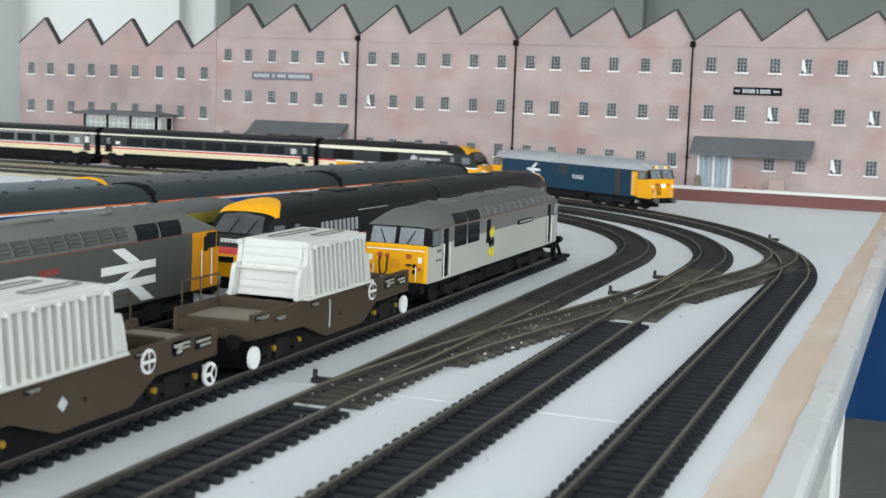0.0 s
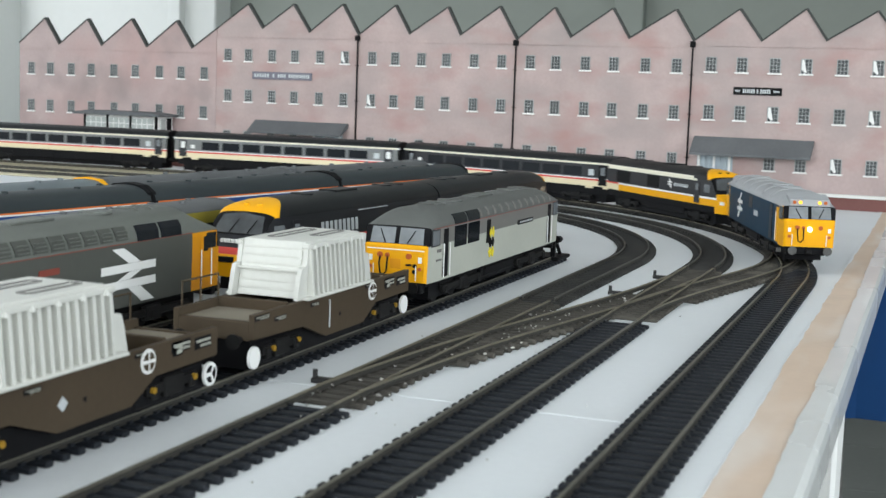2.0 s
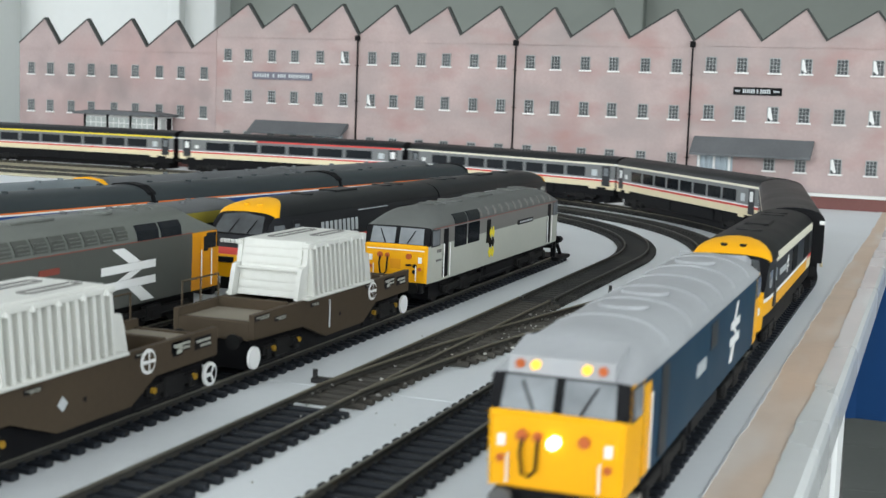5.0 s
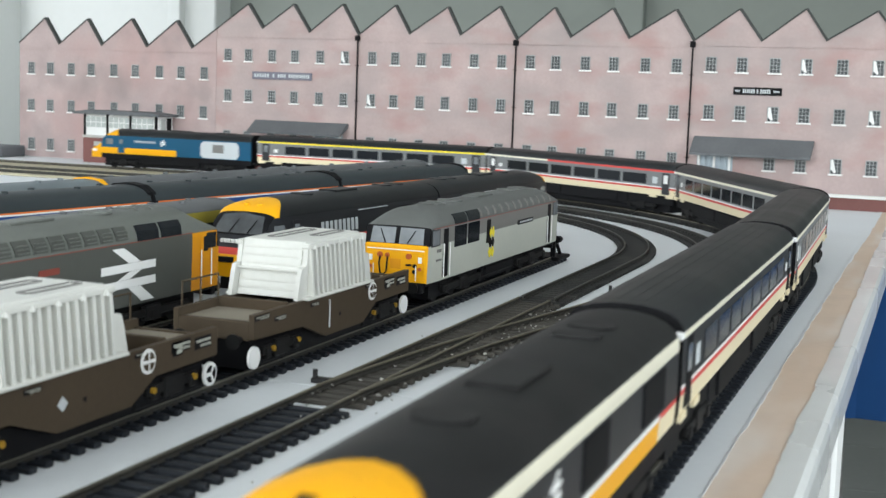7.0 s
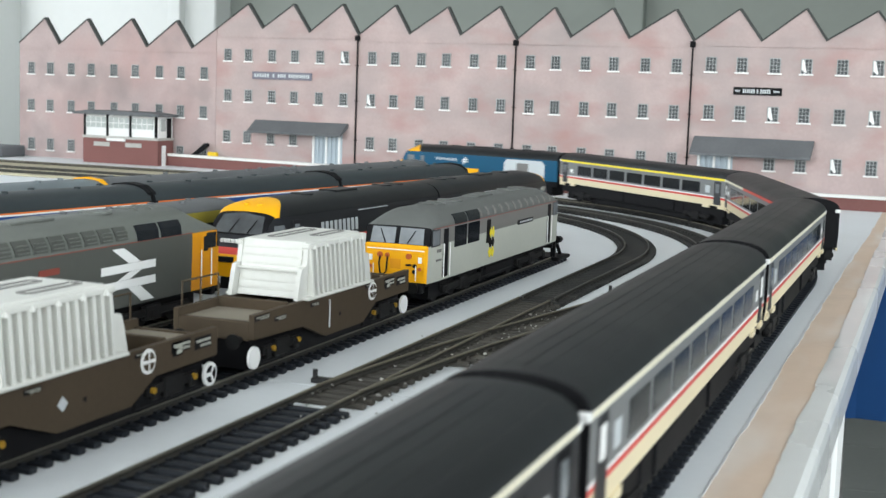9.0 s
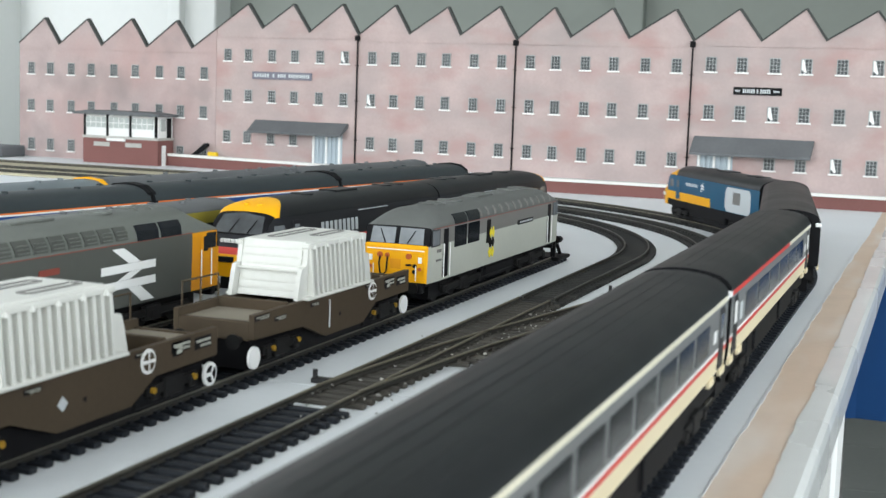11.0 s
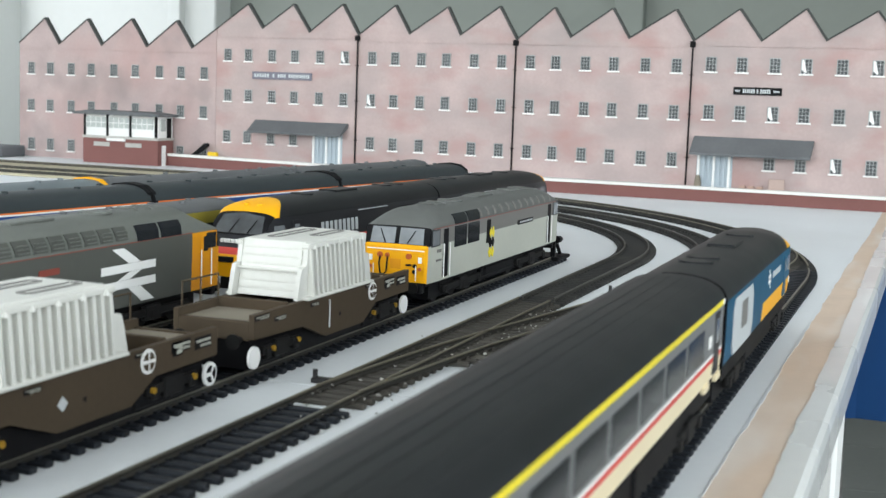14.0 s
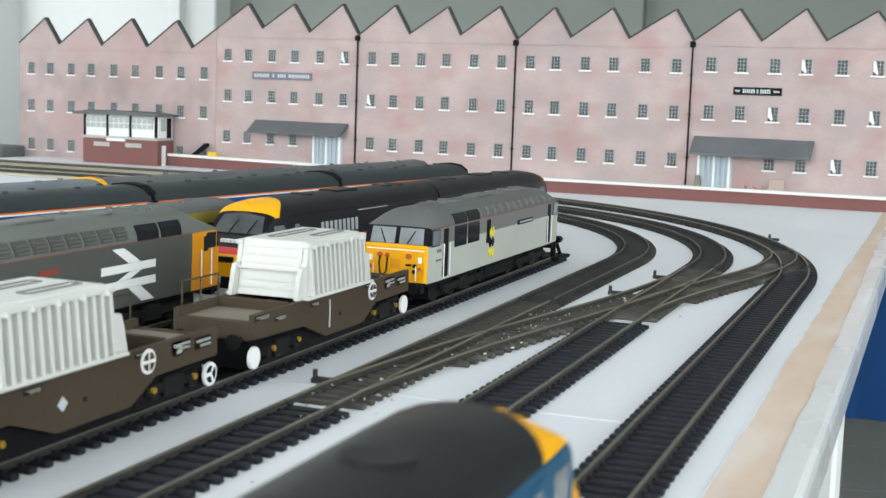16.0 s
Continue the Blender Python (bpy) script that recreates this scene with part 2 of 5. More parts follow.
def rows_of(bm, sections, pick):
    """A skin over cross-sections with equal numbers of points; pick(i, j) gives the material of a field. The ends are closed."""
    vs = [[bm.verts.new(p) for p in s] for s in sections]
    n = len(vs[0])
    for i in range(len(vs) - 1):
        for j in range(n - 1):
            f = bm.faces.new((vs[i][j], vs[i][j + 1], vs[i + 1][j + 1], vs[i + 1][j]))
            f.material_index = pick(i, j)
        f = bm.faces.new((vs[i][n - 1], vs[i][0], vs[i + 1][0], vs[i + 1][n - 1]))
        f.material_index = pick(i, -1)
    return vs


# ---- the room ----
X1, X2, X3, X4 = -0.2423, -0.1894, -0.1327, -0.0702
RAIL_TOP, GAUGE = 0.0047, 0.0180
ROOM = dict(x0=-3.54, x1=2.2, y0=-3.0, y1=4.6, z0=-0.90, z1=1.55)


def room():
    r = ROOM
    floor = tagged(part("floor", boxed(r["x0"] - .2, r["x1"] + .2, r["y0"] - .2, r["y1"] + .2, r["z0"] - .1, r["z0"]), GROUT), "dark grey tiled floor below the layout", "floor", kind="structure")
    bm = boxed(-.2475, .2475, -.2475, .2475, 0, .004, .001)
    tile = part("floor_tile", bm, FLOOR_TILE, floor)
    tile.matrix_basis = pose(0.25, -0.6, r["z0"])
    for i in range(-2, 4):
        for j in range(0, 11):
            if (i, j) != (0, 0):
                o = new("floor_tile", tile.data)
                o.parent, o.matrix_basis = floor, pose(.25 + .5 * i, -.6 + .5 * j, r["z0"])
    tagged(part("ceiling", boxed(r["x0"] - .2, r["x1"] + .2, r["y0"] - .2, r["y1"] + .2, r["z1"], r["z1"] + .1), CEILING), "plain white ceiling", "ceiling", kind="structure")
    tagged(part("wall_north_west", boxed(r["x0"], -2.7, r["y1"] - .004, r["y1"] + .15, r["z0"], r["z1"]), ROOM_WALL_PALE), "pale painted stretch of the room wall", "wall", kind="structure")
    tagged(part("wall_north", boxed(-2.7, r["x1"], r["y1"], r["y1"] + .15, r["z0"], r["z1"]), ROOM_WALL), "grey-green painted room wall behind the warehouses", "wall", kind="structure")
    # east, west and south walls with a wide window opening each
    bm = bmesh.new()
    a, b, s, h = -2.0, 1.6, .10, 1.42
    box(bm, r["x1"], r["x1"] + .15, r["y0"], a, r["z0"], r["z1"])
    box(bm, r["x1"], r["x1"] + .15, b, r["y1"], r["z0"], r["z1"])
    box(bm, r["x1"], r["x1"] + .15, a, b, r["z0"], s)
    box(bm, r["x1"], r["x1"] + .15, a, b, h, r["z1"])
    tagged(part("wall_east", bm, ROOM_WALL_PALE), "pale room wall with a wide window", "wall", kind="structure")
    bm = bmesh.new()
    a, b, s, h = -2.4, 4.45, -.02, 1.45
    box(bm, r["x0"] - .15, r["x0"], r["y0"], a, r["z0"], r["z1"])
    box(bm, r["x0"] - .15, r["x0"], b, r["y1"], r["z0"], r["z1"])
    box(bm, r["x0"] - .15, r["x0"], a, b, r["z0"], s)
    box(bm, r["x0"] - .15, r["x0"], a, b, h, r["z1"])
    tagged(part("wall_west", bm, ROOM_WALL_PALE), "pale room wall with a wide window", "wall", kind="structure")
    bm = bmesh.new()
    a, b = -2.4, 1.2
    box(bm, r["x0"], a, r["y0"] - .15, r["y0"], r["z0"], r["z1"])
    box(bm, b, r["x1"], r["y0"] - .15, r["y0"], r["z0"], r["z1"])
    box(bm, a, b, r["y0"] - .15, r["y0"], r["z0"], s)
    box(bm, a, b, r["y0"] - .15, r["y0"], h, r["z1"])
    tagged(part("wall_south", bm, ROOM_WALL_PALE), "pale room wall with a wide window", "wall", kind="structure")
    # boxed pipe and trim on the north wall
    bm = boxed(-2.78, -2.57, 4.48, 4.6, r["z0"], r["z1"], .006)
    box(bm, -2.74, -2.70, 4.44, 4.482, r["z0"], r["z1"], 0, .003)
    tagged(part("boxed_pipe", bm, ROOM_WALL_PALE), "pale boxed-in pipe on the room wall", "pipe boxing", kind="structure")
    bm = boxed(-1.06, -.96, 4.55, 4.6, r["z0"], r["z1"], .003)
    tagged(part("wall_trim", bm, ROOM_WALL), "grey-green upright trim on the room wall", "trim", kind="structure")


room()
area_lamp("window_light_west", (-3.60, 1.0, .71), (0, 1.0, .71), 6.7, 1.43, 72, (0.90, 0.96, 1.0))
area_lamp("window_light_south", (-.6, -2.9, .76), (-.6, 0, .1), 3.4, 1.25, 108, (0.91, 0.97, 1.0))
area_lamp("window_light_east", (2.12, -.2, .76), (0, .2, .1), 3.4, 1.25, 60, (0.91, 0.97, 1.0))


# ---- the layout table ----
def table():
    bm = boxed(-2.9, -.0455, -2.6, 1.80, -.016, 0.0)
    board = tagged(part("layout_board", bm, BOARD), "white painted model railway baseboard with fine joints", "baseboard", kind="structure")
    # butted panels: a narrow ridge of filler at the joints
    for y in (0.462, -0.70):
        part("joint", boxed(-2.0, -.056, y, y + .0010, -.001, .0002), BOARD, board)
    # edge of the table: bare timber batten and glossy white nosing
    e = tagged(thing("table_edge", "worn timber batten with a glossy white nosing", "table edge", kind="structure"))
    part("batten", boxed(-.0455, -.0275, -2.6, 1.80, -.016, .0001), TIMBER, e, "bare pinkish timber strip")
    rnd = random.Random(11)
    for side, edge, reach, far in ((-1, -.0445, .0010, .0035), (1, -.0286, .0010, -.0020)):
        bm = bmesh.new()
        base = -.0457 if side < 0 else -.0270
        wave, last = 0.0, None
        for i in range(240):
            y = -.2 + 2.0 * i / 239
            wave = .75 * wave + rnd.uniform(-1, 1) * .5
            ramp = max(0.0, min(1.0, (y - .75) / .75))
            x = edge + reach * max(-1, min(1, wave)) + far * ramp
            row = [bm.verts.new((base, y, -.0004)), bm.verts.new((base, y, .00055 if side > 0 else .00025)), bm.verts.new((x, y, .00045)), bm.verts.new((x, y, .0002))]
            if last:
                for k in range(4):
                    bm.faces.new((last[k], last[(k + 1) % 4], row[(k + 1) % 4], row[k]))
            last = row
        part("paint_film", bm, BOARD if side < 0 else FASCIA, e, "white paint lapped over the timber")
    bm = bmesh.new()
    prism(bm, [(-.0275, -.016), (-.0275, .0005), (-.0200, .0008), (-.0180, -.0002), (-.0172, -.003), (-.0172, -.016)], "y", -2.6, 1.80)
    part("nosing", bm, FASCIA, e, "chipped glossy white edge", smooth=False)
    for x, y in ((-.0417, .62), (-.07, -2.3), (-2.7, 1.5), (-2.7, -2.3), (-1.4, -2.3)):
        part("leg", boxed(x - .022, x + .022, y - .022, y + .022, -.8959, -.0161, .002), WHITE, e)
    # chair beyond the end of the table
    ch = thing("chair", "blue fabric folding chair beyond the layout table", "chair", pose(.115, 2.62, ROOM["z0"] + .004, 0, 0, 8))
    bm = bmesh.new()
    prof = [(-.25 + .50 * i / 14, .012 * math.sin(i * .64) + .010 * math.sin(i * 1.64)) for i in range(15)]
    prism(bm, [(x, y - .012) for x, y in prof] + [(x, y + .012) for x, y in prof[::-1]], "z", .43, .77)
    part("backrest", bm, BLUE_CLOTH, ch, "blue fabric back", smooth=True)
    part("seat", boxed(-.24, .24, .02, .42, .44, .47, .01), BLUE_CLOTH, ch)
    for x in (-.23, .23):
        for pts in ([(x, -.06, .0), (x, .10, .44), (x, .0, .77)], [(x, .45, .0), (x, .02, .45)]):
            bm = bmesh.new()
            tube(bm, pts, .0045, 8)
            leg = part("leg", bm, FREIGHT_MID, ch)
            bm = bmesh.new()
            disc(bm, (pts[0][0], pts[0][1], .008), "z", .011, .016, 10)
            part("foot", bm, BLACK, leg, "black rubber foot")


table()


# ---- tracks ----
def line_path(x, a, b, step=.008):
    n = int(round((b - a) / step))
    return [(x, a + step * i, 0.0) for i in range(n + 1)]


def loop_path(x, ya, y0, R, xend, step=.008):
    """Straight along y, a quarter turn towards -x, then straight along -x: rows of x, y, heading."""
    out, q = [], ya
    total = y0 + R * math.pi / 2 + (x - R - xend)
    while q < total:
        out.append(loop_at(x, y0, R, q))
        q += step
    return out


def loop_at(x, y0, R, q):
    if q < y0:
        return (x, q, 0.0)
    th = (q - y0) / R
    if th < math.pi / 2:
        return (x - R * (1 - math.cos(th)), y0 + R * math.sin(th), th)
    return (x - R - (q - y0 - R * math.pi / 2), y0 + R, math.pi / 2)


def cross_path(xa, ya, xb, yb, step=.008):
    out, n = [], int((yb - ya) / step)
    for i in range(n + 1):
        u = i / n
        s, ds = u + .35 * (-math.sin(2 * math.pi * u) / (2 * math.pi)), 1 - .35 * math.cos(2 * math.pi * u)
        out.append((xa + (xb - xa) * s, ya + (yb - ya) * u, -math.atan2((xb - xa) * ds, yb - ya)))
    return out


def slant_path(xa, ya, xb, yb, step=.008):
    n = int((yb - ya) / step)
    return [(xa + (xb - xa) * i / n, ya + (yb - ya) * i / n, -math.atan2(xb - xa, yb - ya)) for i in range(n + 1)]


def bend_path(a, b, step=.008):
    """A smooth bend between two rows of x, y, heading."""
    pa, pb = Vector(a[:2]), Vector(b[:2])
    d = (pb - pa).length
    ta, tb = (Vector((-math.sin(h), math.cos(h))) * d for h in (a[2], b[2]))
    out, n = [], int(d / step)
    for i in range(n + 1):
        u = i / n
        p = pa * (2 * u ** 3 - 3 * u ** 2 + 1) + ta * (u ** 3 - 2 * u ** 2 + u) + pb * (3 * u ** 2 - 2 * u ** 3) + tb * (u ** 3 - u ** 2)
        v = pa * (6 * u ** 2 - 6 * u) + ta * (3 * u ** 2 - 4 * u + 1) + pb * (6 * u - 6 * u ** 2) + tb * (3 * u ** 2 - 2 * u)
        out.append((p.x, p.y, -math.atan2(v.x, v.y)))
    return out


def off(p, d):
    return Vector((p[0] + d * math.cos(p[2]), p[1] + d * math.sin(p[2]), 0))


RAIL_SHAPE = [(-.0008, .0022), (.0008, .0022), (.0008, .0026), (.0002, .0029), (.0002, .0039), (.0005, .0041), (.0005, .0047), (-.0005, .0047), (-.0005, .0041), (-.0002, .0039), (-.0002, .0029), (-.0008, .0026)]


def sleeper_mesh(name, mat, half=.0148):
    bm = bmesh.new()
    box(bm, -half, half, -.0018, .0018, 0, .0022, 0, .0005)
    for s in (-1, 1):
        for k in (-1, 1):
            x = s * GAUGE / 2 + k * .0014
            box(bm, x - .0006, x + .0006, -.0011, .0011, .0021, .0030)
    me = bpy.data.meshes.new(name)
    bm.to_mesh(me)
    bm.free()
    me.materials.append(mat)
    return me


SLEEPER_MESH = sleeper_mesh("sleeper", SLEEPER)
OLD_SLEEPER_MESH = sleeper_mesh("old_sleeper", OLD_SLEEPER)
GREY_SLEEPER_MESH = sleeper_mesh("grey_sleeper", GREY_SLEEPER)
for v in OLD_SLEEPER_MESH.vertices:
    v.co.y *= .8


def track(label, path, rail=RAIL, old=False, single=None, lift=0.0, clear=(), square=False, skip=0, grey=False):
    """single: (a, b): sleepers whose y lies there are pieces of their own."""
    t = thing("track", label, "railway track", kind="structure")
    for s in (-1, 1):
        bm = bmesh.new()
        sec = []
        for p in path:
            sec.append([off(p, s * GAUGE / 2 + a) + Vector((0, 0, b + lift)) for a, b in RAIL_SHAPE])
        vs = rows_of(bm, sec, lambda i, j: 0 if j in (5, 6, 7) else 1)
        bm.faces.new(vs[0][::-1])
        bm.faces.new(vs[-1])
        part("rail", bm, [rail, RAIL_WEB], t)
    me = OLD_SLEEPER_MESH if old else (GREY_SLEEPER_MESH if grey else SLEEPER_MESH)
    rest_v, rest_f = [], []
    co = [v.co.copy() for v in me.vertices]
    fa = [list(f.vertices) for f in me.polygons]
    for p in path[skip:]:
        if any(abs(p[0] - x) < .0085 for x in clear):
            continue
        m = Matrix.Translation((p[0], p[1], lift)) @ Matrix.Rotation((0 if square else p[2]) + random.uniform(-.012, .012), 4, "Z")
        if single and single[0] <= p[1] <= single[1] and p[2] < .5:
            o = new("sleeper", me)
            o.parent, o.matrix_basis = t, m
        else:
            k = len(rest_v)
            rest_v += [m @ c for c in co]
            rest_f += [[i + k for i in f] for f in fa]
    if rest_v:
        me2 = bpy.data.meshes.new("sleepers")
        me2.from_pydata([tuple(v) for v in rest_v], [], rest_f)
        me2.materials.append(OLD_SLEEPER if old else (GREY_SLEEPER if grey else SLEEPER))
        o = new("sleepers", me2)
        o.parent = t
        o["kind"] = "stuff"
    return t


# the main line's quarter turn, tightening towards the back: radius and angle of each stretch
MAIN_Y0 = .868
MAIN_ARCS = ((.6627, .474), (.6087, .4774), (.5165, math.pi / 2 - .474 - .4774))


def main_at(q):
    if q < MAIN_Y0:
        return (X4, q, 0.0)
    x, y, th, left = X4, MAIN_Y0, 0.0, q - MAIN_Y0
    for R, a in MAIN_ARCS:
        e = min(left, R * a)
        n = th + e / R
        x -= R * (math.cos(th) - math.cos(n))
        y += R * (math.sin(n) - math.sin(th))
        th, left = n, left - e
        if left <= 0:
            break
    return (x - left, y, th)


def main_path(a, b, step=.008):
    return [main_at(a + step * i) for i in range(int((b - a) / step))]


def tracks():
    track("black-sleepered main line curving round past the warehouses", main_path(-2.5, .955), single=(.30, .92))
    track("dusty main line curving round past the warehouses", main_path(.955, 4.0), OLD_RAIL, grey=True)
    track("black-sleepered siding track ending at the points", line_path(X3, -2.5, .662), single=(.30, .67))
    track("weathered points at the start of the loop", line_path(X3, .660, .90), OLD_RAIL, True, skip=3)
    track("dark-sleepered loop track curving behind the points", loop_path(X3, .9075, .92, .470, -2.7), DARK_RAIL, grey=True)
    track("black-sleepered track leading up to the points", line_path(X2, -2.5, .417), single=(.25, .43))
    track("weathered brown points in the track", line_path(X2, .419, .70), OLD_RAIL, True, skip=2, single=(.42, .70))
    track("black-sleepered inner loop track", loop_path(X2, .708, .92, .410, -2.6), DARK_RAIL, grey=True)
    track("black-sleepered siding under the flask wagons", line_path(X1, -1.5, .905), single=(.2, .62))
    track("weathered crossover between two tracks", cross_path(X2, .443, X3, .843), OLD_RAIL, True, lift=.0003, clear=(X2, X3), square=True)
    track("weathered crossover towards the main line", bend_path((X3, .69, -.04), main_at(1.06)), OLD_RAIL, True, lift=.0003, clear=(X3,))
    track("black-sleepered siding under parked trains", line_path(-.3285, -1.2, .57))
    track("black-sleepered siding under parked power cars", slant_path(-.3262, .575, -.2990, 1.08))
    track("black-sleepered siding under parked coaches", slant_path(-.51, .11, -.3755, 1.11))
    track("black-sleepered siding under grey-roofed coaches", slant_path(-.555, .11, -.4170, 1.13))


def paint_chips():
    """Flakes of white paint and grit that lie about the points."""
    bm = bmesh.new()
    rnd = random.Random(5)
    for k in range(150):
        y = rnd.uniform(.40, .76) if k < 125 else rnd.uniform(.3, .9)
        x = (X2 + .011 + rnd.gauss(0, .007) + max(0, y - .5) * .10) if k < 125 else rnd.uniform(-.22, -.09)
        z = .0022 if k < 125 else 0.0
        r = rnd.uniform(.0004, .0008) * (2.2 if rnd.random() < .12 else 1) if k < 125 else rnd.uniform(.0003, .0007)
        vs = [bm.verts.new((x + r * math.cos(a) * rnd.uniform(.6, 1), y + r * math.sin(a) * rnd.uniform(.6, 1), z + .0003 + rnd.uniform(0, .0006))) for a in (0, 1.3, 2.5, 3.8, 5.0)]
        top = bm.verts.new((x, y, z + r * .9))
        lo = bm.verts.new((x, y, z))
        for i in range(5):
            bm.faces.new((vs[i], vs[(i + 1) % 5], top))
            bm.faces.new((vs[(i + 1) % 5], vs[i], lo))
    tagged(part("paint_flakes", bm, FLAKE), "loose flakes of white paint among the sleepers", "debris", kind="stuff")


# ---- the train's way ----
SPEED = 0.2107


def head_join_at(t):
    """Way along the main line of the joint between the leading power car and the first coach."""
    return .1683 - SPEED * (t - 8.0)


def train_rows(shift, pivot):
    """Rows for a vehicle whose middle is shift metres behind that joint; its two bogies follow the track."""
    rows = []
    for i in range(81):
        t = i * 0.2
        q = head_join_at(t) + shift
        a, b = Vector(main_at(q - pivot)[:2]), Vector(main_at(q + pivot)[:2])
        mid, d = (a + b) / 2, a - b
        rows.append((t, pose(mid.x, mid.y, RAIL_TOP, 0, 0, math.degrees(math.atan2(d.y, d.x)))))
    return rows


# ---- rolling stock ----
ROOF_ARC = [(1.0, 0.0), (.975, .22), (.90, .48), (.76, .70), (.55, .87), (.28, .97), (0.0, 1.0)]


def hull(sections, bands, cant, pick, mats, parent, name="body", label="", tumble=.0008):
    """A body in bands. sections: x, half width, bottom, top; bands: heights of the colour lines from the bottom up to cant."""
    bm = bmesh.new()
    secs = []
    for x, w, zb, zt, *bow in sections:
        bow = bow[0] if bow else 0.0
        side = []
        c = min(cant, zt - .0004)
        for k, z in enumerate(bands):
            zz = max(zb, min(z, c - .00005 * (len(bands) - k)))
            side.append((w - tumble * max(0, (.026 - zz) / .012), zz))
        arc = [(w * a, c + (zt - c) * b) for a, b in ROOF_ARC]
        half = side + arc
        full = [(x + (bow * (y / w) ** 2 if z >= c else 0.0), y, z) for y, z in half]
        secs.append(full + [(px, -y, z) for px, y, z in full[-2::-1]])
    n = len(bands) + len(ROOF_ARC)
    total = 2 * n - 1

    def choose(i, j):
        if j == -1:
            return pick(i, -1)
        jj = j if j < n - 1 else total - 2 - j
        return pick(i, jj)
    vs = rows_of(bm, secs, choose)
    for s, i in ((vs[0], 0), (vs[-1], len(secs) - 2)):
        m = len(s)
        for j in range(n - 1):
            a, b, c, d = s[j], s[j + 1], s[m - 2 - j], s[m - 1 - j]
            q = [a, b] + ([c] if c is not b else []) + [d]
            f = bm.faces.new(q)
            f.material_index = pick(("cap", i), j)
    return part(name, bm, mats, parent, label, smooth=True)


def panel(name, x0, x1, side, w, z0, z1, mat, parent, proud=.00015, label="", bevel=.0004, cham=0.0):
    """A thin raised rectangle on a vehicle's side: a window, a door or a painted panel."""
    bm = bmesh.new()
    y0, y1 = side * (w - .0006), side * (w + proud)
    h = bevel
    pts = [(x0 + h, z0), (x1 - h, z0), (x1, z0 + h), (x1, z1 - h), (x1 - h, z1), (x0 + h, z1), (x0, z1 - h), (x0, z0 + h)]
    prism(bm, pts, "y", min(y0, y1), max(y0, y1))
    return part(name, bm, mat, parent, label)


def bogie(parent, x, wheels=2, base=.034, w=.0150):
    bm = bmesh.new()
    for s in (-1, 1):
        box(bm, x - base / 2 - .004, x + base / 2 + .004, s * w - .001, s * w + .001, .0065, .0100, 0, .0004)
        box(bm, x - .006, x + .006, s * w - .0016, s * w + .0016, .0045, .0115, 0, .0005)
        for k in range(wheels):
            wx = x - base / 2 + base * k / (wheels - 1)
            box(bm, wx - .0022, wx + .0022, s * w - .0018, s * w + .0018, .0050, .0092, 0, .0005)
    box(bm, x - base / 2, x + base / 2, -w + .003, w - .003, .006, .0125)
    ob = part("bogie", bm, DARK_METAL, parent)
    for k in range(wheels):
        wx = x - base / 2 + base * k / (wheels - 1)
        bm = bmesh.new()
        for s in (-1, 1):
            disc(bm, (wx, s * .0088, .0068), "y", .0068, .0024, 18)
        disc(bm, (wx, 0, .0068), "y", .0012, .016, 8)
        part("wheelset", bm, DARK_METAL, ob)
    return ob


def buffers(parent, x, d, w=.0115, z=.0145, mat=None):
    for s in (-1, 1):
        bm = bmesh.new()
        disc(bm, (x + d * .0025, s * w, z), "x", .0014, .005, 10)
        disc(bm, (x + d * .0052, s * w, z), "x", .0030, .0008, 14)
        part("buffer", bm, mat or DARK_METAL, parent)


def arrows(parent, side, w, x, z, s, mat=WHITE, flip=1, name="arrow_emblem", wide=1.0):
    """Two rails joined by two slanting arms, as raised paint."""
    def bar(bm, pts):
        prism(bm, [(x + flip * a * s * wide, z + b * s) for a, b in pts], "y", min(side * (w - .0004), side * (w + .0002)), max(side * (w - .0004), side * (w + .0002)))
    bm = bmesh.new()
    bar(bm, [(-1, .14), (1, .14), (1, .42), (-1, .42)])
    bar(bm, [(-1, -.42), (1, -.42), (1, -.14), (-1, -.14)])
    bar(bm, [(-.02, .43), (.42, .43), (-.20, .98), (-.62, .98)])
    bar(bm, [(-.42, -.13), (0.0, -.13), (.45, .13), (.02, .13)])
    bar(bm, [(-.02, -.43), (.42, -.43), (.95, -.98), (.48, -.98)])
    return part(name, bm, mat, parent, "white double-arrow emblem")


def wording(parent, side, w, x0, x1, z, h, n, mat=WHITE, slant=.25, name="lettering"):
    """Plain upright bars of the size of a word."""
    bm = bmesh.new()
    step = (x1 - x0) / n
    for i in range(n):
        a = x0 + step * i
        b = a + step * .62
        prism(bm, [(a, z), (b, z), (b + slant * h, z + h), (a + slant * h, z + h)], "y", min(side * (w - .0004), side * (w + .0002)), max(side * (w - .0004), side * (w + .0002)))
    ob = part(name, bm, mat, parent)
    ob["kind"] = "stuff"
    return ob


COACH_L, COACH_W = .303, .0176


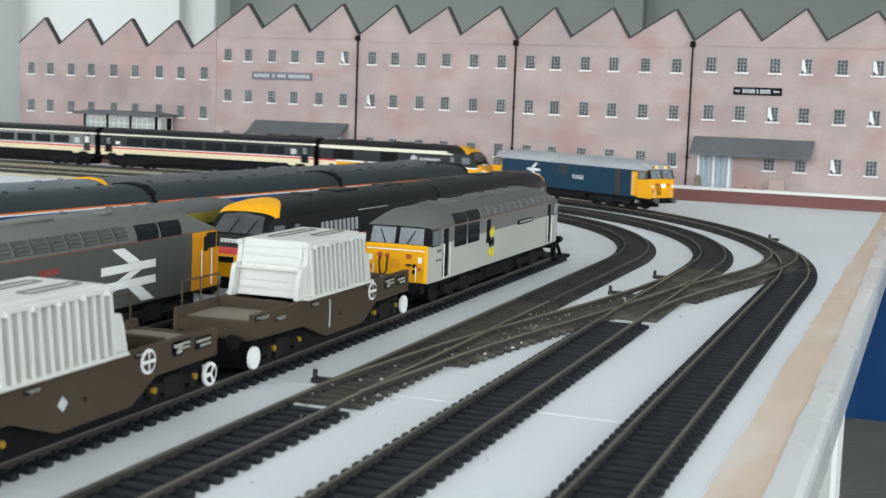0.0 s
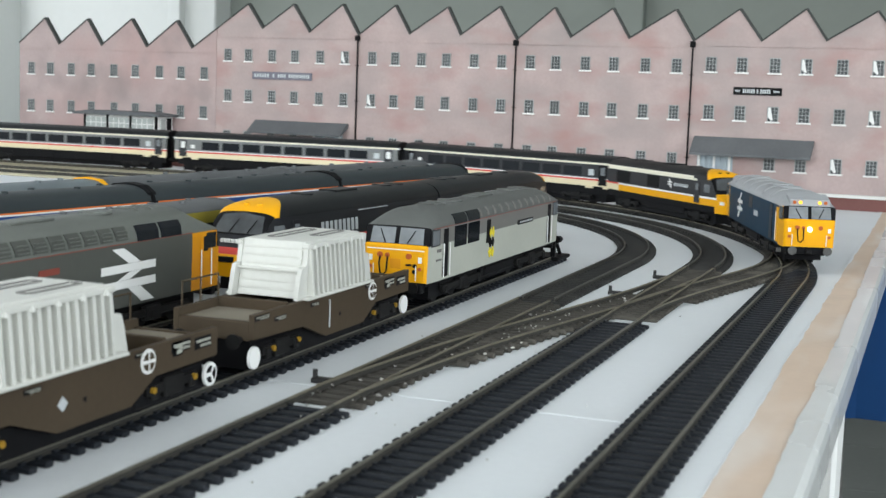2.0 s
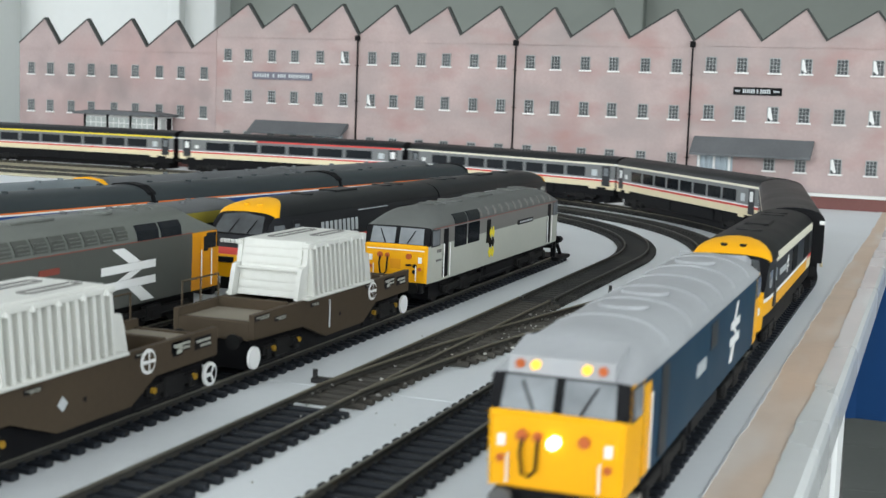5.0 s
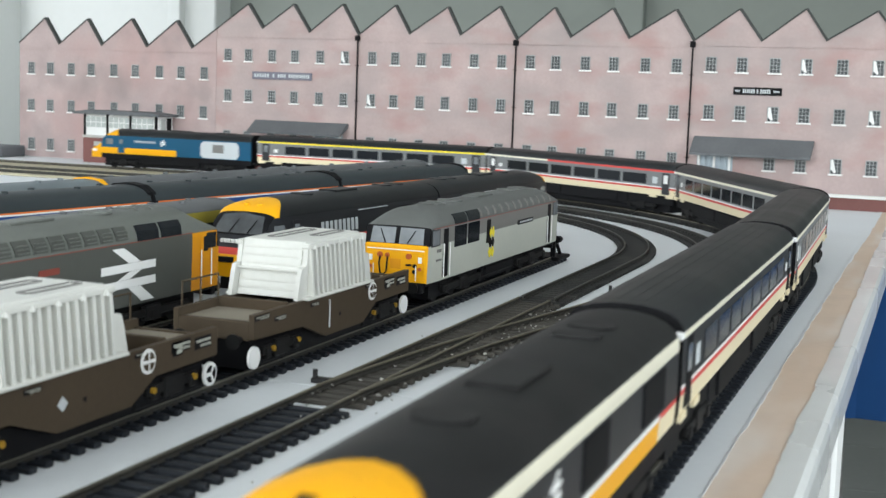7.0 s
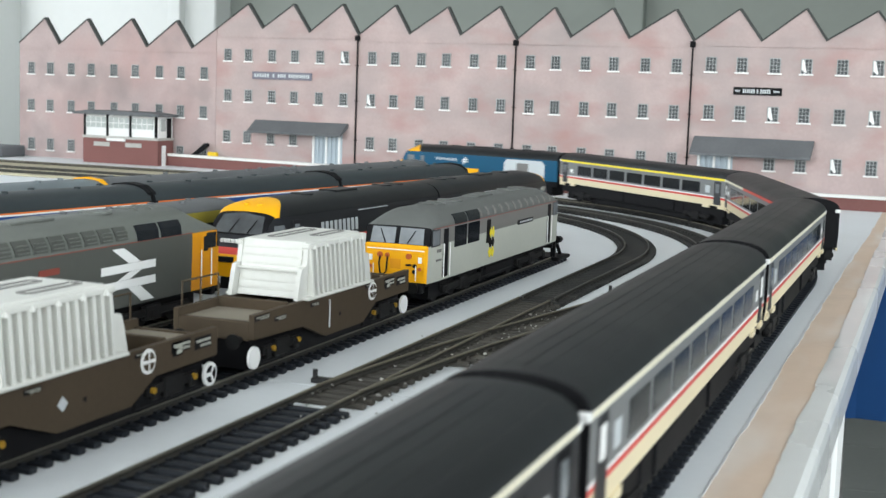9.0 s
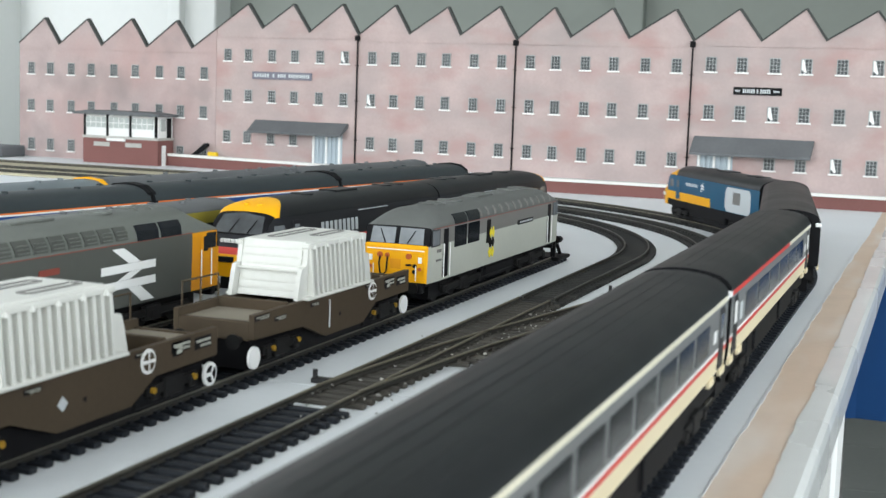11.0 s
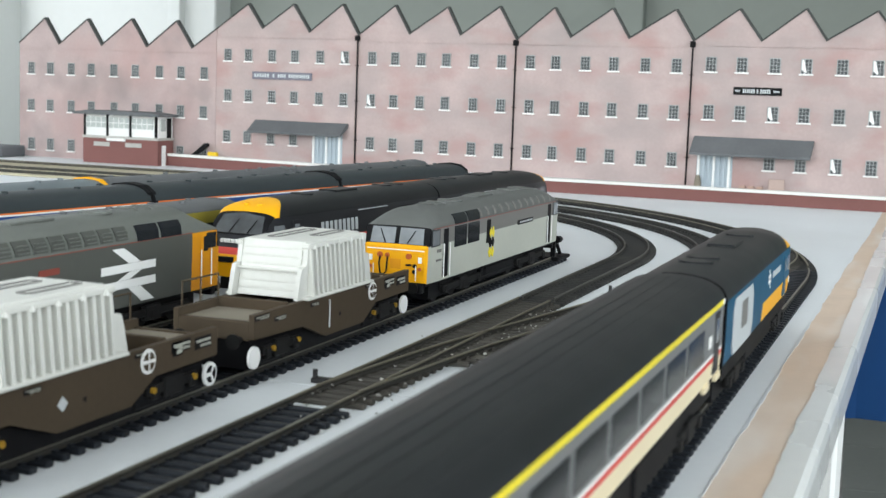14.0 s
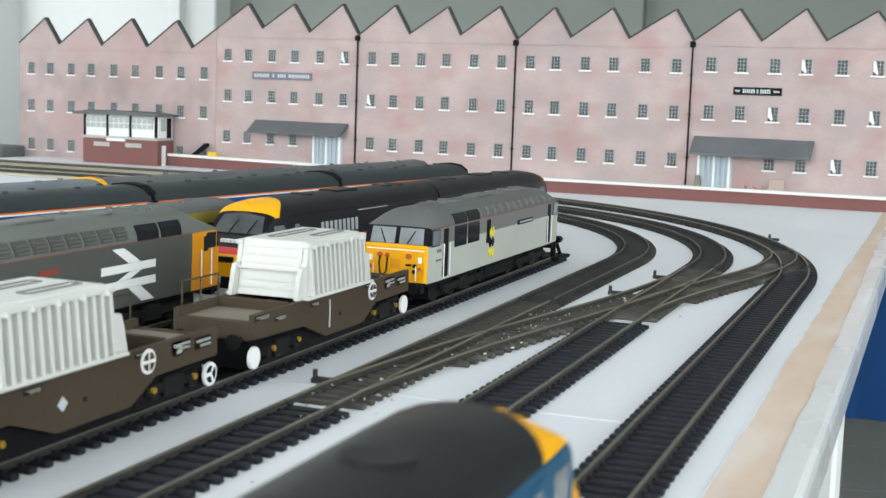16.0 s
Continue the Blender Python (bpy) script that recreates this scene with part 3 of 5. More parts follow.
def coach(label, top=STRIPE_CREAM, red_from=None, dark=False, seed=0, windows=8):
    """A long coach in dark grey and cream with a red line; red_from: where a red top stripe takes over from the cream one."""
    c = thing("railway_coach", label, "railway coach", group="coaches of the moving train")
    h = COACH_L / 2
    bands = [.0188, .0247, .0265, .0276, .0416, .0435]
    mid = -h + red_from * COACH_L if red_from else 0.0
    secs = [(x, COACH_W, .0188, .0508) for x in (-h, -h + .002, mid, h - .002, h)]

    def pick(i, j):
        if isinstance(i, tuple):
            return 6
        if j == -1:
            return 6
        if j == 4 and red_from:
            return 4 if i < 2 else 2
        return (1, 2, 3, 0, 4, 5)[j] if j < 6 else 5
    hull(secs, bands, .0437, pick, [COACH_DARK if dark else COACH_GREY, CREAM, STRIPE_RED, WHITE, top, ROOF_BLACK, BLACK], c, "body")
    # roof ribs and vents
    bm = bmesh.new()
    for k in range(-3, 4):
        y = k * .0042
        z = .0437 + .0071 * math.sqrt(max(0, 1 - (y / .0183) ** 2))
        box(bm, -h + .008, h - .008, y - .0002, y + .0002, z - .0006, z + .0001)
    part("roof_ribs", bm, ROOF_BLACK, c)
    for s in (-1, 1):
        span = (2 * h - .074) / windows
        for k in range(windows):
            x = -h + .037 + span * k
            panel("window", x + .0022, x + span - .0022, s, COACH_W, .0290, .0386, GLASS, c, .0002)
        for x in (-h + .012, h - .012):
            panel("door", x - .0052, x + .0052, s, COACH_W, .0200, .0408, COACH_DARK if not dark else BLACK, c, .00012)
            panel("door_window", x - .0028, x + .0028, s, COACH_W, 0.0305, .0386, WHITE if seed % 2 == 0 else CAB_GLASS, c, .0003)
        for x in (-h + .006, -h + .029, h - .029, h - .006):
            panel("step_board", x - .0050, x + .0050, s, COACH_W - .0004, .0166, .0190, CREAM, c, .0006)
        for d in (-1, 1):
            part("stripe_end", boxed(d * h - .0012, d * h + .0012, min(s * (COACH_W - .0030), s * (COACH_W + .0002)), max(s * (COACH_W - .0030), s * (COACH_W + .0002)), .0414, .0437, .0004), WHITE, c)
        x = h - .027
        panel("toilet_window", x - .0035, x + .0035, s, COACH_W, .0300, .0365, PALE_PANEL, c, .0002)
        panel("seat_marker", -h + .0232, -h + .0288, s, COACH_W, .0305, .0345, WHITE, c, .0002)
    for d in (-1, 1):
        bm = boxed(min(d * h, d * (h + .0045)), max(d * h, d * (h + .0045)), -.0075, .0075, .0165, .0445, .0006)
        part("gangway", bm, BLACK, c)
        buffers(c, d * h, d, .0112, .0145)
    bm = boxed(-.085, .085, -.0158, .0158, .0072, .0183, .0008)
    box(bm, -.060, -.020, -.0168, .0168, .0085, .0175, 0, .0004)
    box(bm, .015, .070, -.0168, .0168, .0085, .0175, 0, .0004)
    part("underframe", bm, BLACK, c)
    # Black slabs fill the gap to the rails, standing in for shadow there.
    bm = boxed(-h + .003, h - .003, -.0150, .0150, .0100, .0190)
    box(bm, -h + .010, h - .010, -.0122, .0122, .0025, .0102)
    part("floor_pan", bm, BLACK, c)
    for x in (-.105, .105):
        bogie(c, x)
    return c


def shorten(c, k):
    """Draws a vehicle's parts together along its length; bogies keep their shape and move in."""
    for ob in c.children:
        co = [v.co for v in ob.data.vertices]
        if ob.name.startswith("bogie"):
            move = (k - 1) * (min(p.x for p in co) + max(p.x for p in co)) / 2
            for me in [ob.data] + [w.data for w in ob.children]:
                for v in me.vertices:
                    v.co.x += move
        else:
            for p in co:
                p.x *= k


def power_car(label, livery, group=""):
    """A streamlined diesel power car with a sloping nose at +x."""
    c = thing("power_car", label, "locomotive", group=group)
    h = .1215
    W = .0176
    bands = [.0125, .0184, .0245, .0262, .0394, .0412]
    secs = [(-h, W, .0125, .0500), (-h + .026, W, .0125, .0503), (-h + .092, W, .0125, .0503), (-.012, W, .0125, .0503), (.055, W, .0125, .0503, .010), (.0715, W, .0125, .0502, .0195), (.085, W * .995, .0125, .0489, .0090),
            (.0960, W * .975, .0125, .0441, -.001), (.1002, W * .965, .0125, .0386), (.1035, W * .95, .0125, .0325), (.1065, W * .935, .0125, .0296), (.113, W * .89, .0120, .0266), (.1190, W * .82, .0115, .0238), (.1215, W * .72, .0112, .0205)]

    if livery == "blue":
        secs[5], secs[6] = (.0830, W, .0125, .0500, -.0065), (.0890, W * .99, .0125, .0478, -.003)

    def cap(i, j, roof, first=5):
        """The yellow dome over the windscreen, rounded at the back."""
        return 1 if first <= i <= 6 and j >= 6 else roof
    if livery == "executive":
        mats = [COACH_DARK, YELLOW, STRIPE_CREAM, ROOF_BROWN, BLACK, CAB_GLASS, WHITE, CREAM, STRIPE_RED]

        def pick(i, j):
            if isinstance(i, tuple):
                return 1 if i[1] > 2 else 4
            if j == -1:
                return 4
            if j in (5, 6) and i < 4:
                return 2
            if j >= 5:
                return cap(i, j, 3) if i < 7 else (4 if i < 10 else 1)
            if i == 0:
                return (4, 7, 8, 0, 2)[j]
            if i < 5:
                return (4, 1, 6, 0, 2)[j]
            return (4, 1, 6, 0, 0)[j] if i < 9 else ((1, 1, 6, 0, 4)[j] if i == 9 else 1)
    elif livery == "blue":
        mats = [LIGHT_BLUE, YELLOW, PALE_PANEL, ROOF_BLACK, BLACK, CAB_GLASS, WHITE]

        def pick(i, j):
            if isinstance(i, tuple):
                return 1 if i[1] > 2 else 4
            if j == -1:
                return 4
            if j >= 5:
                return cap(i, j, 3) if i < 7 else (4 if i < 9 else 1)
            if i < 3:
                return (4, 0, 0, 0, 0)[j]
            return (4, 1, 1, 0, 0)[j] if i < 9 else 1
    else:
        mats = [COACH_DARK, YELLOW, WHITE, ROOF_BLACK, BLACK, CAB_GLASS, STRIPE_RED]

        def pick(i, j):
            if isinstance(i, tuple):
                return 1 if i[1] > 2 else 4
            if j == -1:
                return 4
            if j >= 5:
                return cap(i, j, 3) if i < 7 else (4 if i < 9 else (0 if i < 11 else (6 if i < 12 else 1)))
            if i < 7:
                return (4, 2, 6, 0, 0)[j]
            return (4, 1, 6, 0, 0)[j] if i < 11 else ((4, 1, 6, 6, 6)[j] if i == 11 else 1)
    hull(secs, bands, .0414, pick, mats, c, "body")
    # windscreen glass: a sloped pane with a dark surround
    bm = bmesh.new()
    a, b = Vector((.0966, 0, .0430)), Vector((.1034, 0, .0330))
    nrm = Vector((.0100, 0, .0068)).normalized() * .0011
    ring = [a + Vector((0, y, -abs(y) * .12)) + nrm for y in (-.0125, 0, .0125)] + [b + Vector((0, y, -.0004)) + nrm for y in (.0148, 0, -.0148)]
    lo = [bm.verts.new(p - nrm * 1.6) for p in ring]
    hi = [bm.verts.new(p) for p in ring]
    bm.faces.new(hi)
    bm.faces.new(lo[::-1])
    for i in range(6):
        bm.faces.new((lo[i], lo[(i + 1) % 6], hi[(i + 1) % 6], hi[i]))
    part("windscreen", bm, SCREEN_GLASS, c, "dark sloping windscreen")
    bm = bmesh.new()
    for y in (-.005, .006):
        tube(bm, [Vector((.1036, y, .0328)) + nrm, Vector((.0995, y + .004, .0395)) + nrm * 1.4], .0003, 5)
    part("wiper", bm, BLACK, c)
    for s in (-1, 1):
        panel("cab_window", .0850, .0955, s, W * .975, .0300, .0372, CAB_GLASS, c, .0004)
        panel("cab_door", .067, .077, s, W, .0195, .0390, {"executive": COACH_DARK, "blue": LIGHT_BLUE}.get(livery, COACH_DARK), c, .0002)
        panel("cab_door_window", .0695, .0745, s, W, .0310, .0370, CAB_GLASS, c, .0004)
        if livery == "blue":
            panel("grille_panel", -.104, -.048, s, W, .0190, .0396, PALE_PANEL, c, .0002, "pale grey grille panel", bevel=.004)
            panel("grille", -.082, -.066, s, W, .0260, .0360, FREIGHT_MID, c, .0004)
            wording(c, s, W, .020, .052, .0335, .0028, 9, PALE_PANEL)
            arrows(c, s, W, .008, .0345, .0042, name="small_emblem")
        elif livery == "executive":
            arrows(c, s, W, .018, .0335, .0042, name="small_emblem")
            wording(c, s, W, .026, .055, .0315, .0030, 9, PALE_PANEL)
            panel("grille", -.100, -.070, s, W, .0275, .0385, BLACK, c, .0003)
            panel("grille", -.030, -.005, s, W, .0275, .0385, BLACK, c, .0003)
        else:
            wording(c, s, W, -.001, .046, .0285, .0072, 9, PALE_PANEL, .14)
            panel("grille", -.098, -.060, s, W, .0275, .0385, BLACK, c, .0003)
            panel("bright_line", -.040, .000, s, W + .0002, .0395, .0401, PALE_PANEL, c, .0002)
        panel("headlight", .1115, .1178, s, W * .83, .0205, .0235, WHITE if livery != "parked" else BLACK, c, .0010)
    bm = boxed(.1205, .1226, -.0085, .0085, .0200, .0228, .0004)
    part("light_cluster", bm, BLACK, c, "dark lamp cluster")
    if livery != "parked":
        for y in (-.006, .006):
            bm = bmesh.new()
            disc(bm, (.1228, y, .0214), "x", .0012, .0006, 12)
            part("lamp", bm, WHITE, c)
    # number along the nose, as bars
    bm = bmesh.new()
    for k in range(5):
        y = -.0065 + k * .0022
        p = Vector((.1090, y, .0296))
        box(bm, p.x - .0012, p.x + .0012, y, y + .0014, .0285, .0304)
    part("number_bars", bm, WHITE, c)
    # roof: exhaust and fans
    rm = ROOF_BLACK if livery != "executive" else ROOF_BROWN
    part("exhaust", boxed(-.022, .006, -.006, .006, .0495, .0510, .0006), rm, c)
    for x in (-.085, -.068, .036):
        bm = bmesh.new()
        disc(bm, (x, 0, .0502), "z", .0065, .0010, 18)
        part("roof_fan", bm, rm, c)
    for y in (-.0042, .0042):
        bm = bmesh.new()
        disc(bm, (.0885, y, .0473), "z", .0016, .0012, 12)
        part("horn_grille", bm, DARK_METAL if livery == "executive" else YELLOW, c)
    bm = boxed(-.045, .045, -.0155, .0155, .0065, .0130, .0008)
    # Added slab turns the shadow between the wheels into solid black.
    box(bm, -h + .010, .100, -.0125, .0125, .0025, .0128)
    part("underframe", bm, BLACK, c)
    for x in (-.075, .070):
        bogie(c, x)
    buffers(c, -h, -1, .0112)
    bm = boxed(-h - .004, -h, -.0075, .0075, .0165, .0430, .0006)
    part("gangway", bm, BLACK, c)
    if livery != "parked":
        shorten(c, .965 if livery == "blue" else .93)
    return c


def diesel(name, label, L, mats, bands, pick, cab, group="", w=.0180, lit=False, roof_full=.0505, cant=.0412, buffer_mat=None):
    """A boxy mainline diesel with a cab at each end. cab: how far the windscreen leans back."""
    c = thing(name, label, "locomotive", group=group)
    h = L / 2
    half = [(h, w * .885, .0140, .0318), (h - .0014, w * .962, .0135, .0330), (h - cab, w * .975, .0135, .0420), (h - cab - .004, w * .985, .0135, .0450), (h - cab - .014, w, .0135, .0490), (h - cab - .023, w, .0135, roof_full)]
    secs = [(-x, a, b, t) for x, a, b, t in half] + [(x, a, b, t) for x, a, b, t in half[::-1]]
    hull(secs, bands, cant, pick, mats, c, "body", tumble=.0004)
    for d in (1, -1):
        # windscreens: two panes on the sloping front
        z0, z1 = .0332, .0412
        for s in (-1, 1):
            bm = bmesh.new()
            pts = []
            for y, z in ((.0012, z0), (.0145, z0), (.0140, z1), (.0012, z1)):
                u = (z - .0326) / (.0420 - .0326)
                x = h - .0010 - (cab - .0010) * u + .0002
                pts.append(Vector((d * x, s * y, z)))
            back = [bm.verts.new(p - Vector((d * .0012, 0, 0))) for p in pts]
            fr = [bm.verts.new(p) for p in pts]
            bm.faces.new(fr)
            bm.faces.new(back[::-1])
            for i in range(4):
                bm.faces.new((back[i], back[(i + 1) % 4], fr[(i + 1) % 4], fr[i]))
            part("windscreen", bm, CAB_GLASS, c, "grey cab windscreen")
            bm = bmesh.new()
            tube(bm, [(d * (h - .0006), s * .006, .0335), (d * (h - cab * .75), s * .0095, .0400)], .0003, 5)
            part("wiper", bm, BLACK, c)
        # black surround behind the panes
        for s in (-1, 1):
            panel("cab_side_frame", min(d * (h - cab - .0005), d * (h - cab - .0145)), max(d * (h - cab - .0005), d * (h - cab - .0145)), s, w * .987, .0318, .0406, mats[1] if mats[0] is LOCO_GREY else COACH_DARK, c, .0002)
            panel("cab_side_window", min(d * (h - cab - .0018), d * (h - cab - .0105)), max(d * (h - cab - .0018), d * (h - cab - .0105)), s, w * .987, .0326, .0400, GLASS if mats[0] is LOCO_GREY else CAB_GLASS, c, .0006)
        bm = boxed(min(d * (h - .004), d * (h + .0004)), max(d * (h - .004), d * (h + .0004)), -.0150, .0150, .0085, .0138, .0006)
        part("buffer_beam", bm, BLACK, c)
        buffers(c, d * h, d, .0118, .0118, buffer_mat)
        bm = bmesh.new()
        tube(bm, [(d * (h + .0006), -.008, .0270), (d * (h + .0016), -.0083, .0230), (d * (h + .0016), -.0075, .0180), (d * (h + .0012), -.0058, .0172), (d * (h + .0016), -.0042, .0190), (d * (h + .0006), -.0040, .0275)], .00045, 6)
        part("hose", bm, BLACK, c, "black brake hose")
        for y, z, r in ((-.0082, .0272, .0015), (-.0042, .0272, .0012), (.0075, .0272, .0015)):
            bm = bmesh.new()
            disc(bm, (d * (h + .0004), y, z), "x", r, .0012, 12)
            part("jumper_socket", bm, SOCKET_RED, c, "dull orange-red socket")
        for y in (-.0135, .0135):
            panel_front(c, h, d, y - .0010, y + .0010, .0240, .0270, WHITE, "lamp_panel")
            bm = bmesh.new()
            disc(bm, (d * (h + .0005), y, .0210), "x", .0010, .0008, 10)
            part("marker_lamp", bm, SOCKET_RED, c)
            bm = bmesh.new()
            tube(bm, [(d * (h + .0008), y * .86, .0150), (d * (h + .0010), y * .86, .0225)], .0003, 5)
            part("handrail", bm, WHITE, c)
        bm = boxed(min(d * h, d * (h + .003)), max(d * h, d * (h + .003)), -.002, .002, .0095, .0125, .0004)
        part("coupling", bm, DARK_METAL, c)
    bm = boxed(-.030, .030, -.0158, .0158, .0060, .0136, .0010)
    box(bm, -.026, .026, -.0166, .0166, .0070, .0120, 0, .0006)
    part("fuel_tank", bm, BLACK, c)
    bm = boxed(-h + .004, h - .004, -.0150, .0150, .0115, .0140)
    box(bm, -h + .016, h - .016, -.0125, .0125, .0035, .0120)
    part("underframe", bm, BLACK, c)
    for x in (-h + .058, h - .058):
        bogie(c, x, 3, .054, .0158)
    return c


def panel_front(c, h, d, y0, y1, z0, z1, mat, name, proud=.0004):
    bm = boxed(min(d * (h - .0005), d * (h + proud)), max(d * (h - .0005), d * (h + proud)), y0, y1, z0, z1, .0001)
    return part(name, bm, mat, c)


def class_blue():
    """The big-emblem blue engine at the head of the train."""
    mats = [BLUE, YELLOW, ROOF_GREY, BLACK, COACH_DARK]

    def pick(i, j):
        if isinstance(i, tuple):
            return 1 if j >= 0 and j < 4 else 1
        e = i if i < 6 else 10 - i
        if j == -1:
            return 3
        if e == 0:
            return 1
        if e == 1:
            return 1 if j < 2 else 3
        if e == 2:
            return 1 if j < 3 else (2 if j >= 5 else 1)
        if e == 3:
            return 1 if j < 4 else 2
        return 0 if j < 4 else 2
    c = diesel("diesel_locomotive", "blue mainline diesel with yellow ends and a light grey roof, running", .252, mats, [.0135, .0320, .0325, .0395, .0405], pick, .0042, cant=.0412, buffer_mat=BUFFER_GREY)
    h, w = .126, .0180
    for s in (-1, 1):
        arrows(c, s, w, -.052, .0280, .0105, flip=1 if s > 0 else -1)
        wording(c, s, w, .012, .030, .0255, .0042, 4, PALE_PANEL, 0)
        
        panel("side_grille", -.010, .004, s, w, .0300, .0385, COACH_DARK, c, .0002)
        panel("cab_door", .1005, .1075, s, w, .0150, .0390, YELLOW, c, .0002)
        panel("door", .076, .086, s, w, .0150, .0395, COACH_DARK, c, .0002)
        bm = bmesh.new()
        tube(bm, [(.1015, s * (w + .0006), .016), (.1015, s * (w + .0006), .036)], .0003, 5)
        part("handrail", bm, WHITE, c)
        bm = bmesh.new()
        disc(bm, (.108, s * .0165, .0095), "y", .0016, .003, 10)
        part("air_tank_cap", bm, STEEL, c)
    # box with four lamps over the windscreens, the middle ones lit
    for d in (1, -1):
        bm = bmesh.new()
        prism(bm, [(d * (h - .0035), .0418), (d * (h - .0040), .0462), (d * (h - .018), .0492), (d * (h - .018), .0418)], "y", -.0135, .0135)
        part("headcode_box", bm, ROOF_GREY, c)
        for y in (-.0105, -.0065, .0065, .0105):
            bm = bmesh.new()
            disc(bm, (d * (h - .0036), y, .0442), "x", .0012, .0012, 14)
            part("roof_lamp", bm, LAMP_AMBER if abs(y) < .008 and d > 0 else SOCKET_RED, c)
    bm = bmesh.new()
    disc(bm, (h + .0007, 0, .0262), "x", .0016, .0014, 18)
    part("headlight", bm, LAMP_WHITE, c, "lit round headlight")
    for x in (-.085, -.05, -.02, .01, .04, .075):
        bm = bmesh.new()
        arc = [(w * a, .0412 + (.0505 - .0412) * b) for a, b in ROOF_ARC[1:]]
        arc = arc + [(-y, z) for y, z in arc[-2::-1]]
        prism(bm, [(y * 1.01, z + .0004) for y, z in arc] + [(y * .97, z - .0008) for y, z in arc[::-1]], "x", x - .0006, x + .0006)
        part("roof_strap", bm, ROOF_GREY, c)
    for x in (-.065, .055, .025):
        bm = bmesh.new()
        disc(bm, (x, 0, .0506), "z", .0075, .0010, 20)
        part("roof_fan", bm, ROOF_GREY, c)
    return c


